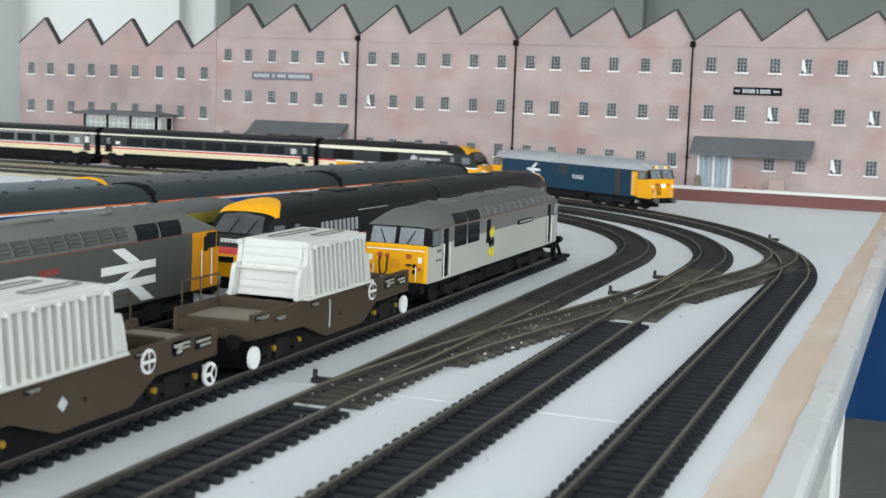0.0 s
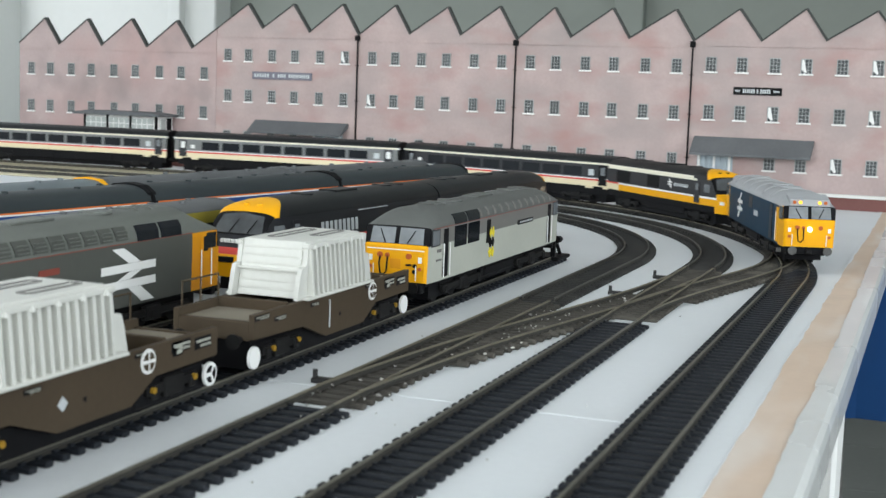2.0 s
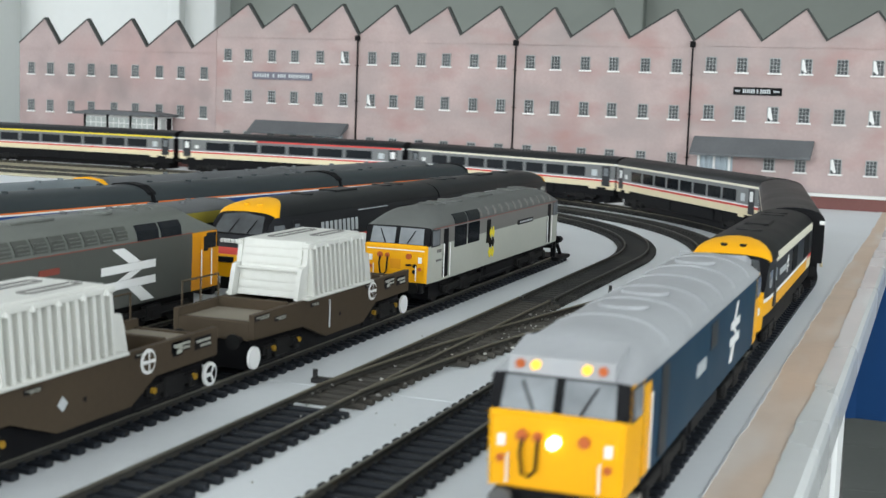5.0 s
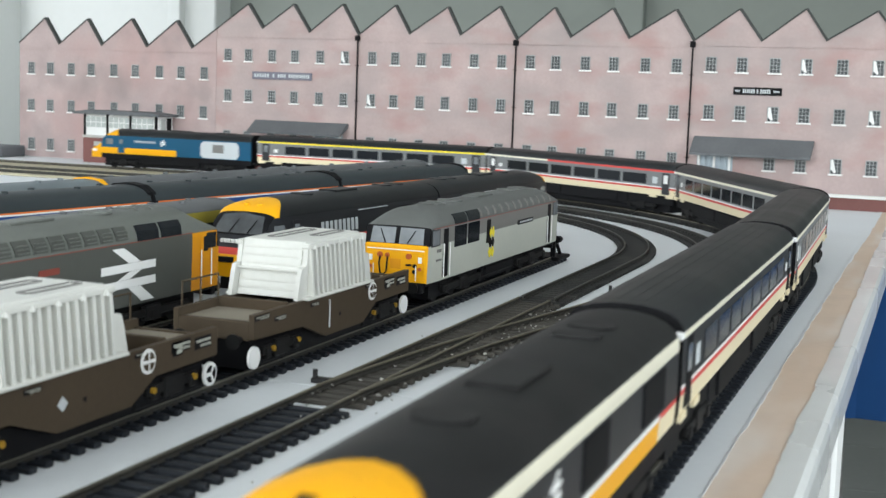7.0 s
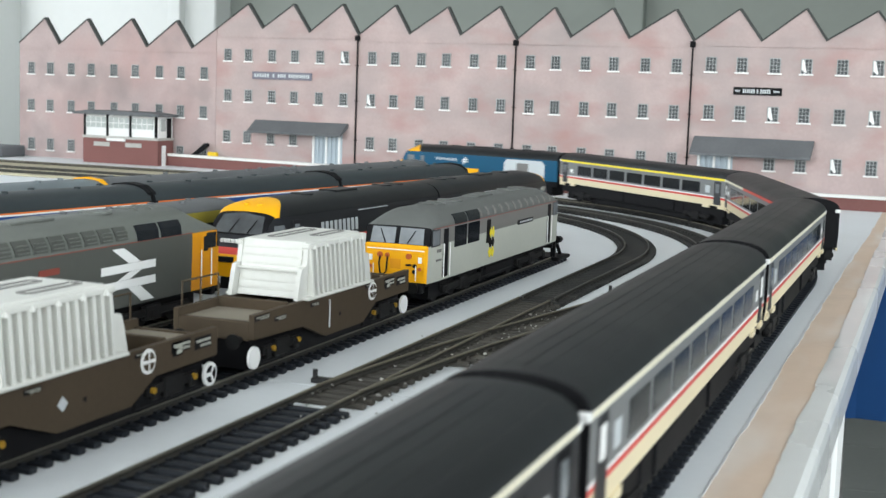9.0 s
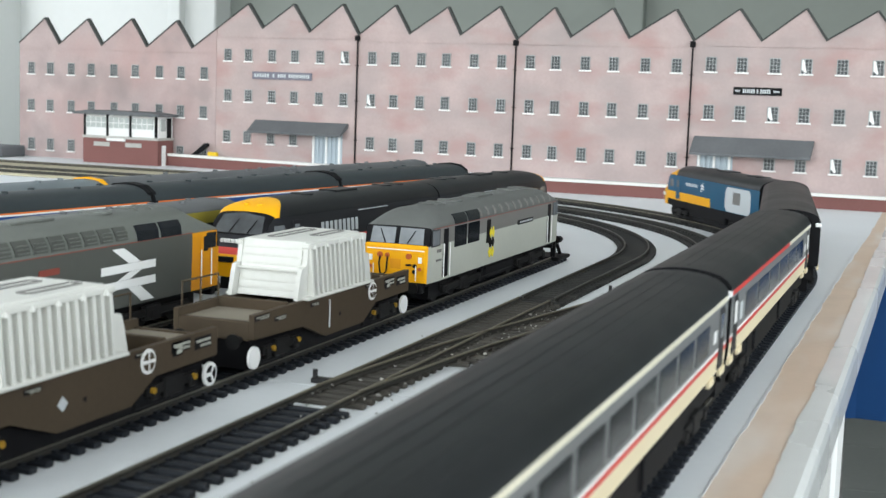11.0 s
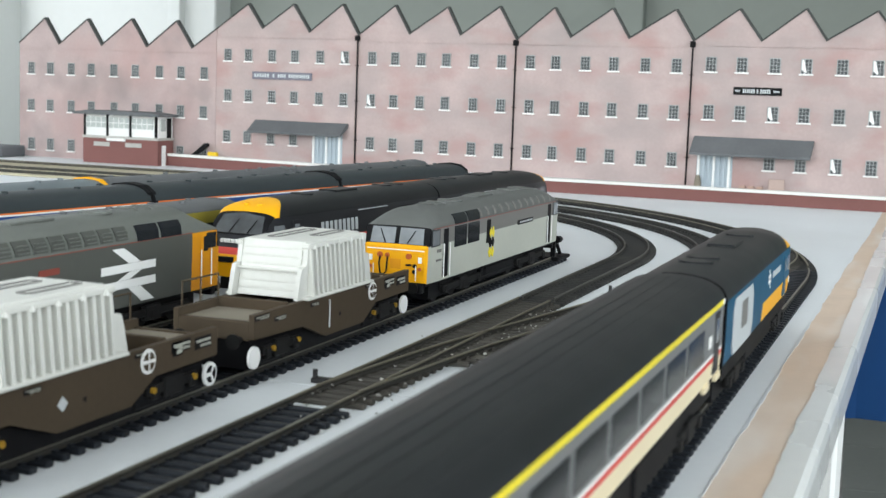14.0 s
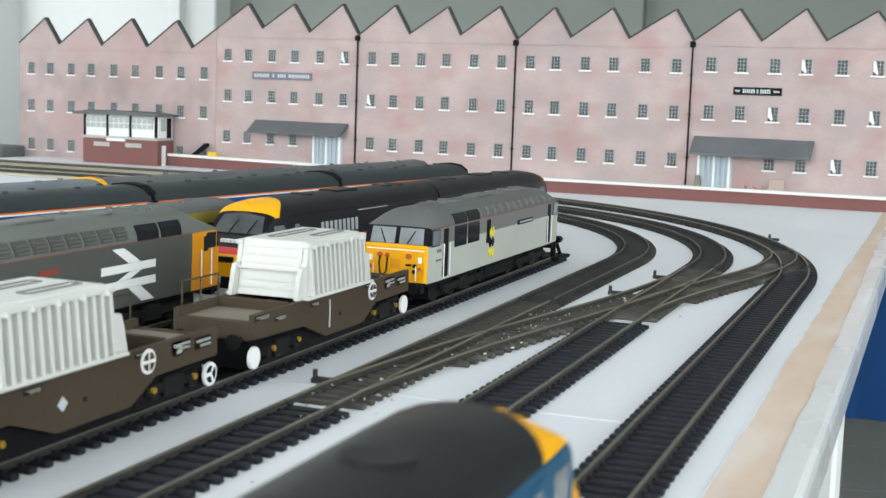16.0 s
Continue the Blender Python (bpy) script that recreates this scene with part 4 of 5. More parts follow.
def class_freight(label, large_emblem):
    """A big freight diesel; one in two-tone grey with a coal badge, one in dark grey with a large emblem."""
    if large_emblem:
        mats = [LOCO_GREY, ORANGE_YELLOW, LOCO_ROOF, BLACK, LOCO_GREY, LINE_RED]
    else:
        mats = [FREIGHT_LIGHT, YELLOW, FREIGHT_ROOF, BLACK, FREIGHT_MID, LINE_RED]

    def pick(i, j):
        if isinstance(i, tuple):
            return 1
        e = i if i < 6 else 10 - i
        if j == -1:
            return 3
        if e == 0:
            return 1
        if e == 1:
            return (1 if large_emblem else 0) if j < 2 else 3
        if e == 2:
            return (1 if large_emblem else 0) if j < 2 else (3 if j < 4 else 2)
        if j >= 5:
            return 2
        if large_emblem:
            if e in (3, 4):
                return 1 if j < 4 else 2
            return (0, 0, 0, 0, 5, 2)[j]
        return (0, 0, 4, 4, 5, 2)[j]
    bands = [.0135, .0312, .0325, .0330, .0408, .0412]
    c = diesel("diesel_locomotive", label, .246, mats, bands, pick, .0040, cant=.0415, roof_full=.0530 if large_emblem else .0505)
    h, w = .123, .0180
    lift, up = (1.27, .0025) if large_emblem else (1.0, 0.0)
    for s in (-1, 1):
        for d in (1, -1):
            x0, x1 = (.1045, .1115) if large_emblem else (.0945, .1015)
            panel("cab_door", min(d * x0, d * x1), max(d * x0, d * x1), s, w, .0150, .0400, ORANGE_YELLOW if large_emblem else BLACK, c, .0002)
            if large_emblem:
                panel("cab_door_window", min(d * .106, d * .110), max(d * .106, d * .110), s, w, .0315, .0385, GLASS, c, .0004)
            for x in (d * (x0 - .0013), d * (x1 + .0010)):
                bm = bmesh.new()
                tube(bm, [(x, s * (w + .0008), .0150), (x, s * (w + .0008), .0325)], .00035, 5)
                part("handrail", bm, WHITE, c, "white handrail")
        # window panels in the roof shoulder behind the cab
        for d in ((1, -1) if large_emblem else (1,)):
            for k in range(2):
                q, g = (.0860, .0190) if large_emblem else (.0850, .0215)
                a, b = d * (q - g * k), d * (q - g * k - g * .88)
                x0, x1 = min(a, b), max(a, b)
                bm = bmesh.new()
                pts = [(y, .0412 + (z - .0412) * lift) for y, z in ((w + .0004, .0412), (w * .955 + .0006, .0445), (w * .85 + .0008, .0466), (w * .82, .0460), (w * .93, .0440), (w - .001, .0412))]
                prism(bm, [(s * y, z) for y, z in pts], "x", x0, x1)
                part("shoulder_window", bm, GLASS, c)
                if not large_emblem:
                    panel("side_window", x0, x1, s, w, .0290, .0402, GLASS, c, .0003)
        # louvres in the shoulder
        n = 12 if not large_emblem else 8
        x0, x1 = (-.105, .048) if not large_emblem else (-.044, .044)
        for k in range(n):
            x = x0 + (x1 - x0) * (k + .5) / n
            hw = (x1 - x0) / n * (.12 if not large_emblem else .40)
            bm = bmesh.new()
            pts = [(y, .0412 + (z - .0412) * lift) for y, z in ((w + .0002, .0422), (w * .955 + .0005, .0445), (w * .85 + .0006, .0468), (w * .80, .0462), (w * .93, .0438), (w - .001, .0422))]
            prism(bm, [(s * y, z) for y, z in pts], "x", x - hw, x + hw)
            part("louvre", bm, FREIGHT_MID if not large_emblem else LOCO_GREY, c, "dark louvre panel")
            if large_emblem:
                for zz, yy in ((.0430, w * .985), (.0442, w * .962), (.0453, w * .925)):
                    bm = bmesh.new()
                    tube(bm, [(x - hw * .8, s * (yy + .0008), .0412 + (zz - .0412) * lift), (x + hw * .8, s * (yy + .0008), .0412 + (zz - .0412) * lift)], .00028, 4)
                    part("slat", bm, LOCO_ROOF, c)
        if large_emblem:
            arrows(c, s, w, .044, .0270, .0125, flip=-1 if s > 0 else 1, wide=1.65)
            panel("nameplate", -.018, -.005, s, w, .0333, .0358, LINE_RED, c, .0003, "red nameplate")
        else:
            # coal badge: black block with yellow diamonds
            panel("badge_block", .0245, .0312, s, w, .0262, .0395, BLACK, c, .0002)
            for kx in (0, 1):
                for kz in (0, 1, 2):
                    x, z = .0195 + kx * .0048, .0205 + kz * .0056
                    bm = bmesh.new()
                    prism(bm, [(x - .0023, z), (x, z - .0031), (x + .0023, z), (x, z + .0031)], "y", min(s * (w - .0003), s * (w + .00035)), max(s * (w - .0003), s * (w + .00035)))
                    part("badge_diamond", bm, BLACK if kz == 1 else STRIPE_YELLOW, c)
            panel("nameplate", -.060, -.028, s, w, .0318, .0346, BLACK, c, .0003, "dark nameplate")
            wording(c, s, w + .0003, -.058, -.031, .0327, .0011, 8, PALE_PANEL, 0)
            wording(c, s, w, .1050, .1110, .0285, .0016, 5, FREIGHT_MID, 0, "number_bars")
            wording(c, s, w, .1045, .1115, .0240, .0010, 7, FREIGHT_MID, 0, "data_bars")
    if not large_emblem:
        panel_front(c, h, 1, -.0026, .0030, .0205, .0255, ORANGE_YELLOW, "front_grille", .0003)
        panel_front(c, h, 1, .0058, .0090, .0222, .0232, BLACK, "number_bars")
        panel_front(c, h, 1, -.0155, .0155, .0300, .0305, WHITE, "white_line", .0003)
        for z in (.0195, .0225):
            bm = bmesh.new()
            disc(bm, (h + .0004, .0108, z), "x", .0011, .0008, 12)
            part("tail_lamp", bm, BLACK, c)
    part("exhaust", boxed(-.018, .010, -.005, .005, .0500 + up, .0512 + up, .0004), mats[2], c)
    for x in (-.085, -.062, .045):
        bm = bmesh.new()
        disc(bm, (x, 0, .0506 + up), "z", .0070, .0008, 18)
        part("roof_fan", bm, mats[2], c)
    for x in (.068, .080):
        bm = bmesh.new()
        tube(bm, [(x, -.006, .0500 + up), (x, -.004, .0512 + up), (x, .004, .0512 + up), (x, .006, .0500 + up)], .0004, 6)
        part("lifting_eye", bm, mats[2], c)
    return c


def flask_wagon(label, m, spoked=False, shift=.002):
    """A brown well wagon that carries a ribbed white flask cover."""
    c = thing("flask_wagon", label, "railway wagon", m, group="flask wagons")
    h, w = .0785, .0175
    # side frames with cut-outs over the bogies
    top = .0240
    out = [(-h, .0138), (-h, top), (h, top), (h, .0146), (h - .043, .0134), (h - .064, .0062), (-h + .054, .0062), (-h + .040, .0135)]
    for s in (-1, 1):
        bm = bmesh.new()
        prism(bm, out, "y", min(s * w, s * (w - .0022)), max(s * w, s * (w - .0022)))
        part("side_frame", bm, WAGON_BROWN, c)
        for x, z, lx, lz in ((-.055, .0180, .006, .005), (-.036, .0213, .010, .0016), (.022, .0205, .008, .0016), (.052, .0192, .010, .0018), (.066, .0215, .012, .0018), (.0, .013, .0015, .0015), (-.074, .0180, .011, .0042), (-.060, .0192, .012, .0038)):
            panel("data_panel", x, x + lx, s, w, z, z + lz, BLACK, c, .00012, bevel=.0001)
            if lz >= .0016:
                wording(c, s, w + .0001, x + .0006, x + lx - .0006, z + lz * .55, lz * .22, 7, FREIGHT_LIGHT, 0, "data_bars")
                wording(c, s, w + .0001, x + .0006, x + lx * .7, z + lz * .15, lz * .22, 5, FREIGHT_LIGHT, 0, "data_bars")
        bm = bmesh.new()
        for x, z, r in ((-.0335, .0193, .0042),):
            disc(bm, (x, s * w, z), "y", r, .0010, 22)
        wheel = part("brake_wheel", bm, WHITE, c, "white handbrake wheel")
        bm = bmesh.new()
        for k in range(4):
            a0 = math.pi / 2 * k + .22
            pts = [(.0008, math.pi / 4)] + [(.0032, u) for u in (.22, .5, .79, 1.07, 1.35)]
            ring = [(-.0335 + r * math.cos(a0 - .22 + u), .0193 + r * math.sin(a0 - .22 + u)) for r, u in pts]
            prism(bm, ring, "y", min(s * (w + .0003), s * (w + .0008)), max(s * (w + .0003), s * (w + .0008)))
        part("wheel_opening", bm, WAGON_BROWN, wheel)
        bm = bmesh.new()
        if spoked:
            prism(bm, [(.0095, .0145), (.012, .0122), (.0145, .0145), (.012, .0168)], "y", min(s * w, s * (w + .0003)), max(s * w, s * (w + .0003)))
            part("diamond_plate", bm, PALE_PANEL, c)
        else:
            tube(bm, [(.012, s * (w + .0004), .0095), (.012, s * (w + .0004), .0200), (.0125, s * (w + .0004), .0214)], .0003, 6)
            part("lever", bm, PALE_PANEL, c)
        for x in (-h + .0035, h - .0020):
            bm = bmesh.new()
            disc(bm, (x, s * .0165, .0074), "y", .0043, .0012, 22)
            cover = part("wheel_disc", bm, WHITE, c, "white wheel cover")
            if spoked and x < 0:
                bm = bmesh.new()
                for k in range(3):
                    ring = [(.0009, 2.094 * k + 1.05)] + [(.0031, 2.094 * k + u) for u in (.3, .68, 1.05, 1.42, 1.8)]
                    prism(bm, [(x + r * math.cos(u), .0074 + r * math.sin(u)) for r, u in ring], "y", min(s * .0170, s * .0174), max(s * .0170, s * .0174))
                part("wheel_opening", bm, BLACK, cover)
        for x in (-h + .014, -h + .040, h - .040, h - .018):
            bm = bmesh.new()
            disc(bm, (x, s * .0166, .0085), "y", .0011, .0016, 12)
            part("axle_box", bm, AXLE_YELLOW, c, "dull yellow axle-box cover")
    part("deck", boxed(-.046, .046, -w + .0022, w - .0022, .0165, .0180), WAGON_FLOOR, c, "dusty deck")
    # Underframe made deep and black to stand in for shadow below the wagon.
    part("underframe", boxed(-h + .004, h - .004, -.0138, .0138, .0020, .0164), BLACK, c)
    for d in (-1, 1):
        part("end_beam", boxed(min(d * h, d * (h - .003)), max(d * h, d * (h - .003)), -w + .0022, w - .0022, .0138, .0212, .0004), WAGON_BROWN, c)
        part("end_deck", boxed(min(d * .0482, d * (h - .003)), max(d * .0482, d * (h - .003)), -w + .0022, w - .0022, .0166, .0206), WAGON_FLOOR, c, "dusty end deck")
        part("bulkhead", boxed(d * .047 - .0012, d * .047 + .0012, -w + .0022, w - .0022, .0180, .0248, .0003), WAGON_BROWN, c)
        buffers(c, d * h, d, .0115, .0142)
        # end railing
        bm = bmesh.new()
        x = d * (h - .012)
        for s in (-1,):
            tube(bm, [(x - d * .020, s * .0162, .0240), (x - d * .020, s * .0162, .0338), (x + d * .008, s * .0162, .0338), (x + d * .008, s * .0162, .0235)], .0004, 6)
            tube(bm, [(x - d * .006, s * .0162, .0338), (x - d * .006, s * .0162, .0240)], .0004, 6)
        part("railing", bm, WAGON_BROWN, c, "thin brown railing")
        bogie(c, d * .052, 2, .024, .0150)
        # Black block that paints in the shadow round the bogie.
        part("brake_gear", boxed(d * .052 - .022, d * .052 + .022, -.0146, .0146, .0022, .0128, .0012), BLACK, c)
    # the flask cover: sloping ends with boards, ribbed sides
    a, t, wb, wt, z0, z1 = .0325, .0270, .0172, .0158, .0240, .0472
    bm = bmesh.new()
    lo = [bm.verts.new((x, y, z0)) for x, y in ((-a, -wb + .0014), (a, -wb + .0014), (a, wb - .0014), (-a, wb - .0014))]
    hi = [bm.verts.new((x, y, z1)) for x, y in ((-t, -wt + .0014), (t, -wt + .0014), (t, wt - .0014), (-t, wt - .0014))]
    bm.faces.new(hi)
    bm.faces.new(lo[::-1])
    for i in range(4):
        bm.faces.new((lo[i], lo[(i + 1) % 4], hi[(i + 1) % 4], hi[i]))
    bmesh.ops.bevel(bm, geom=list(bm.edges), offset=.0008, segments=2, affect="EDGES", profile=.5)
    fl = part("flask_cover", bm, FLASK, c, "cream-white ribbed flask cover", m=pose(shift, 0, 0))
    for s in (-1, 1):
        for k in range(13):
            x = -.0265 + .053 * k / 12
            bm = bmesh.new()
            prism(bm, [(s * (wb - .0020), z0 + .0005), (s * (wb + .0014), z0 + .0005), (s * (wt + .0010), z1 - .0030), (s * (wt - .0020), z1 - .0015)], "x", x - .0008, x + .0008)
            part("rib", bm, FLASK, fl)
        for k in range(5):
            x = -.024 + .012 * k
            bm = bmesh.new()
            disc(bm, (x, s * (wt + .0009), z1 - .0024), "z", .0013, .0016, 8, r2=.0007)
            part("lug", bm, FLASK, fl)
        part("base_flange", boxed(-.0335, .0335, min(s * (wb - .002), s * (wb + .0022)), max(s * (wb - .002), s * (wb + .0022)), z0 - .0002, z0 + .0010, .0003), FLASK, fl)
        bm = boxed(-.0290, .0290, min(s * (wt - .002), s * (wt + .0010)), max(s * (wt - .001), s * (wt + .0010)), z1 - .0028, z1 - .0008, .0003)
        part("top_rail", bm, FLASK, fl)
    for d in (-1, 1):
        for k in range(7):
            u0, u1 = (k + .12) / 7, (k + .88) / 7
            bm = bmesh.new()
            x0, x1 = a + (t - a) * u0, a + (t - a) * u1
            za, zb = z0 + (z1 - z0) * u0, z0 + (z1 - z0) * u1
            prism(bm, [(d * x0, za), (d * (x0 + .0007), za), (d * (x1 + .0007), zb), (d * x1, zb)], "y", -.0135, .0135)
            part("end_board", bm, FLASK, fl)
        part("end_ledge", boxed(min(d * .0285, d * .0318), max(d * .0285, d * .0318), -.0150, .0150, z0 + .0108, z0 + .0118, .0002), FLASK, fl)
        for s in (-1, 1):
            bm = bmesh.new()
            prism(bm, [(d * (a - .002), z0), (d * (a + .0046), z0), (d * (a + .0046), z0 + .0012), (d * (a + .0022), z0 + .0100), (d * (a + .0010), z0 + .0128), (d * (t + .0026), z0 + .0134), (d * (t + .0010), z1 - .001), (d * (t - .0015), z1 - .001)], "y", min(s * .0142, s * .0160), max(s * .0142, s * .0160))
            part("end_post", bm, FLASK, fl)
    # dark grips and marks on the lid
    for y, x0, x1 in ((-.0085, -.020, .019), (.0040, -.023, .004)):
        bm = bmesh.new()
        for k in (0, 1):
            box(bm, x0 + .0012, x1 - .0012, y + .0042 * k, y + .0042 * k + .0013, z1 - .0002, z1 + .0003)
        for x in (x0, x1 - .0013):
            box(bm, x, x + .0013, y + .0010, y + .0046, z1 - .0002, z1 + .0003)
        part("lid_marking", bm, FREIGHT_MID, fl)
    return c


def parked_coach(label, m, roof=ROOF_BLACK, bands_mats=None, L=.200, end=None, top=.0500):
    """A coach of a parked train, seen from above its roof."""
    c = thing("railway_coach", label, "railway coach", m, group="parked coaches")
    h = L / 2
    bands = [.0140, .0230, .0262, .0355, .0391, .0400, .0409]
    mats = bands_mats + [roof, BLACK]

    def pick(i, j):
        if isinstance(i, tuple) or j == -1:
            return 7
        return j if j < 6 else 6
    hull([(x, .0178, .0140, top) for x in (-h, -h + .002, h - .002, h)], bands, .0412, pick, mats, c)
    for s in (-1, 1):
        for k in range(7):
            x = -h + .018 + (2 * h - .036) * (k + .5) / 7
            panel("window", x - .009, x + .009, s, .0178, .0265, .0345, GLASS, c, .0003)
    for k in range(7):
        bm = bmesh.new()
        x = -h + .02 + (2 * h - .04) * k / 6
        disc(bm, (x, .004 * (-1) ** k, top - .0002), "z", .0018, .0022, 10)
        part("roof_vent", bm, roof, c)
    bm = boxed(-h + .004, h - .004, -.0150, .0150, .0070, .0142)
    part("underframe", bm, BLACK, c)
    for d in (-1, 1):
        bm = boxed(min(d * h, d * (h + .006)), max(d * h, d * (h + .006)), -.0085, .0085, .0165, .0445, .0006)
        part("gangway", bm, BLACK, c)
        bm = bmesh.new()
        prism(bm, [(y, .0400 + (z - .0400) * (top - .0400) / .0100) for y, z in ((-.0182, .0400), (-.0160, .0460), (-.0100, .0500), (0, .0512), (.0100, .0500), (.0160, .0460), (.0182, .0400))], "x", d * h - .0018, d * h + .0018)
        part("roof_end_rib", bm, end or (BLACK if roof is TEAL_ROOF else roof), c)
        bogie(c, d * (h - .042))
    return c


# ---- warehouses along the back ----
FACE = Matrix.Translation((-.0004, 1.5913, 0)) @ Matrix.Rotation(math.atan2(-.05803, 1), 4, "Z")


def fu(u):
    return 1.0317 * u


def fz(z):
    return 1.03 * z - .0034


def facade_window(parent, u, z, w, h, open_pane=False):
    """Recessed window with glazing bars and a proud white sill; u, z: middle of its sill."""
    win = part("window", boxed(u - w / 2, u + w / 2, -.0006, .002, z, z + h), WINDOW, parent)
    bm = bmesh.new()
    for k in (-1, 1):
        box(bm, u + k * w / 6 - .0003, u + k * w / 6 + .0003, -.0010, -.0005, z, z + h)
    for k in range(1, 4):
        box(bm, u - w / 2, u + w / 2, -.0010, -.0005, z + h * k / 4 - .00028, z + h * k / 4 + .00028)
    for k in (-1, 1):
        box(bm, u + k * w / 2 - .0005, u + k * w / 2 + .0005, -.0012, -.0004, z, z + h)
    box(bm, u - w / 2, u + w / 2, -.0012, -.0004, z + h - .0006, z + h + .0004)
    part("glazing_bar", bm, GLAZING_BAR, win)
    part("sill", boxed(u - w * .68, u + w * .68, -.0022, .001, z - .0020, z, .0002), SILL, win)
    if open_pane:
        bm = bmesh.new()
        prism(bm, [(u - w * .45, z + h * .3), (u - w * .1, z + h * .05), (u + w * .05, z + h * .12), (u - w * .25, z + h * .95), (u - w * .45, z + h * .95)], "y", -.0014, -.0011)
        part("blind", bm, WHITE, win)


def warehouse(label, top, base, mat, windows, rows, w, h, skip=(), awning=None, shutter=None, sign=None, pipe=None, open_at=()):
    b = thing("warehouse", label, "model building", FACE, group="low-relief warehouses")
    bm = bmesh.new()
    pts = [(fu(u), fz(z)) for u, z in top]
    prism(bm, pts + [(pts[-1][0], fz(base)), (pts[0][0], fz(base))], "y", 0, .005)
    part("wall", bm, mat, b)
    for (u0, z0), (u1, z1) in zip(pts, pts[1:]):
        steep = z1 < z0
        d = Vector((u1 - u0, z1 - z0)).normalized()
        n = Vector((-d.y, d.x)) * (.0017 if steep else .0009)
        bm = bmesh.new()
        prism(bm, [(u0, z0 - .0012), (u1, z1 - .0012), (u1 + n.x, z1 + n.y), (u0 + n.x, z0 + n.y)], "y", -.0016 if steep else -.0008, .006)
        part("roof_edge", bm, SLATE, b)
    part("string_course", boxed(pts[0][0] + .001, pts[-1][0] - .001, -.0010, .001, fz(min(z for u, z in top)) - .0062, fz(min(z for u, z in top)) - .0050), mat, b)
    for r, z in enumerate(rows):
        for k, u in enumerate(windows):
            if (r, k) not in skip:
                j = .0004 * math.sin(7 * k + 3 * r + len(label))
                facade_window(b, fu(u) + j, fz(z), w, h, (r, k) in open_at)
    if awning:
        u0, u1, z0, z1, d = awning
        bm = bmesh.new()
        prism(bm, [(0, fz(z1)), (-.003, fz(z1)), (-d, fz(z0) + .003), (-d, fz(z0)), (-d + .002, fz(z0)), (0, fz(z1) - .006)], "x", fu(u0), fu(u1))
        part("awning", bm, AWNING, b, "grey lean-to awning")
    if shutter:
        u0, u1, z1 = shutter
        sh = part("shutter_door", boxed(fu(u0), fu(u1), -.001, .002, fz(base), fz(z1)), SHUTTER, b, "pale blue corrugated shutter door")
        for k in range(7):
            x = fu(u0) + (fu(u1) - fu(u0)) * (k + .5) / 7
            part("corrugation", boxed(x - .0020, x + .0009, -.0030, -.0009, fz(base), fz(z1), .0003), WHITE if k % 3 == 0 else SHUTTER, sh)
    if sign:
        u0, u1, z0, z1, dark = sign
        sg = part("sign_board", boxed(fu(u0), fu(u1), -.0014, .001, fz(z0), fz(z1), .0002), BLACK if dark else NAVY_GREY, b, "dark company sign with pale lettering bars")
        bm = bmesh.new()
        L = fu(u1) - fu(u0)
        zc, hh = (fz(z0) + fz(z1)) / 2, (fz(z1) - fz(z0))
        spans = [(.20, .46, 6, .27), (.49, .53, 1, .25), (.56, .78, 5, .27), (.04, .15, 4, .12), (.83, .96, 5, .12)] if dark else [(.04, .30, 6, .22), (.35, .39, 1, .22), (.44, .58, 4, .22), (.62, .97, 11, .22)]
        for a, c, n, s in spans:
            for i in range(n):
                x = fu(u0) + L * (a + (c - a) * i / n)
                box(bm, x, x + L * (c - a) / n * .68, -.0018, -.0012, zc - hh * s, zc + hh * s)
        part("lettering_bar", bm, PALE_PANEL, sg)
    if pipe is not None:
        bm = bmesh.new()
        x = fu(pipe)
        tube(bm, [(x, -.0022, fz(base)), (x, -.0022, fz(top[-1][1]) - .004)], .0010, 8)
        box(bm, x - .003, x + .003, -.0055, 0, fz(top[-1][1]) - .008, fz(top[-1][1]) - .001, 0, .0006)
        for z in (.05, .10, .145):
            box(bm, x - .002, x + .002, -.0040, 0, fz(z), fz(z) + .0012)
        part("downpipe", bm, BLACK, b, "black downpipe")
    return b


NAVY_GREY = material("faded_navy_sign", (0.17, 0.165, 0.20), 0.7, vary=0.2)
FRAC = (.08, .23, .40, .56, .735, .905)


def spread(u0, u1):
    return [u0 + (u1 - u0) * f for f in FRAC]


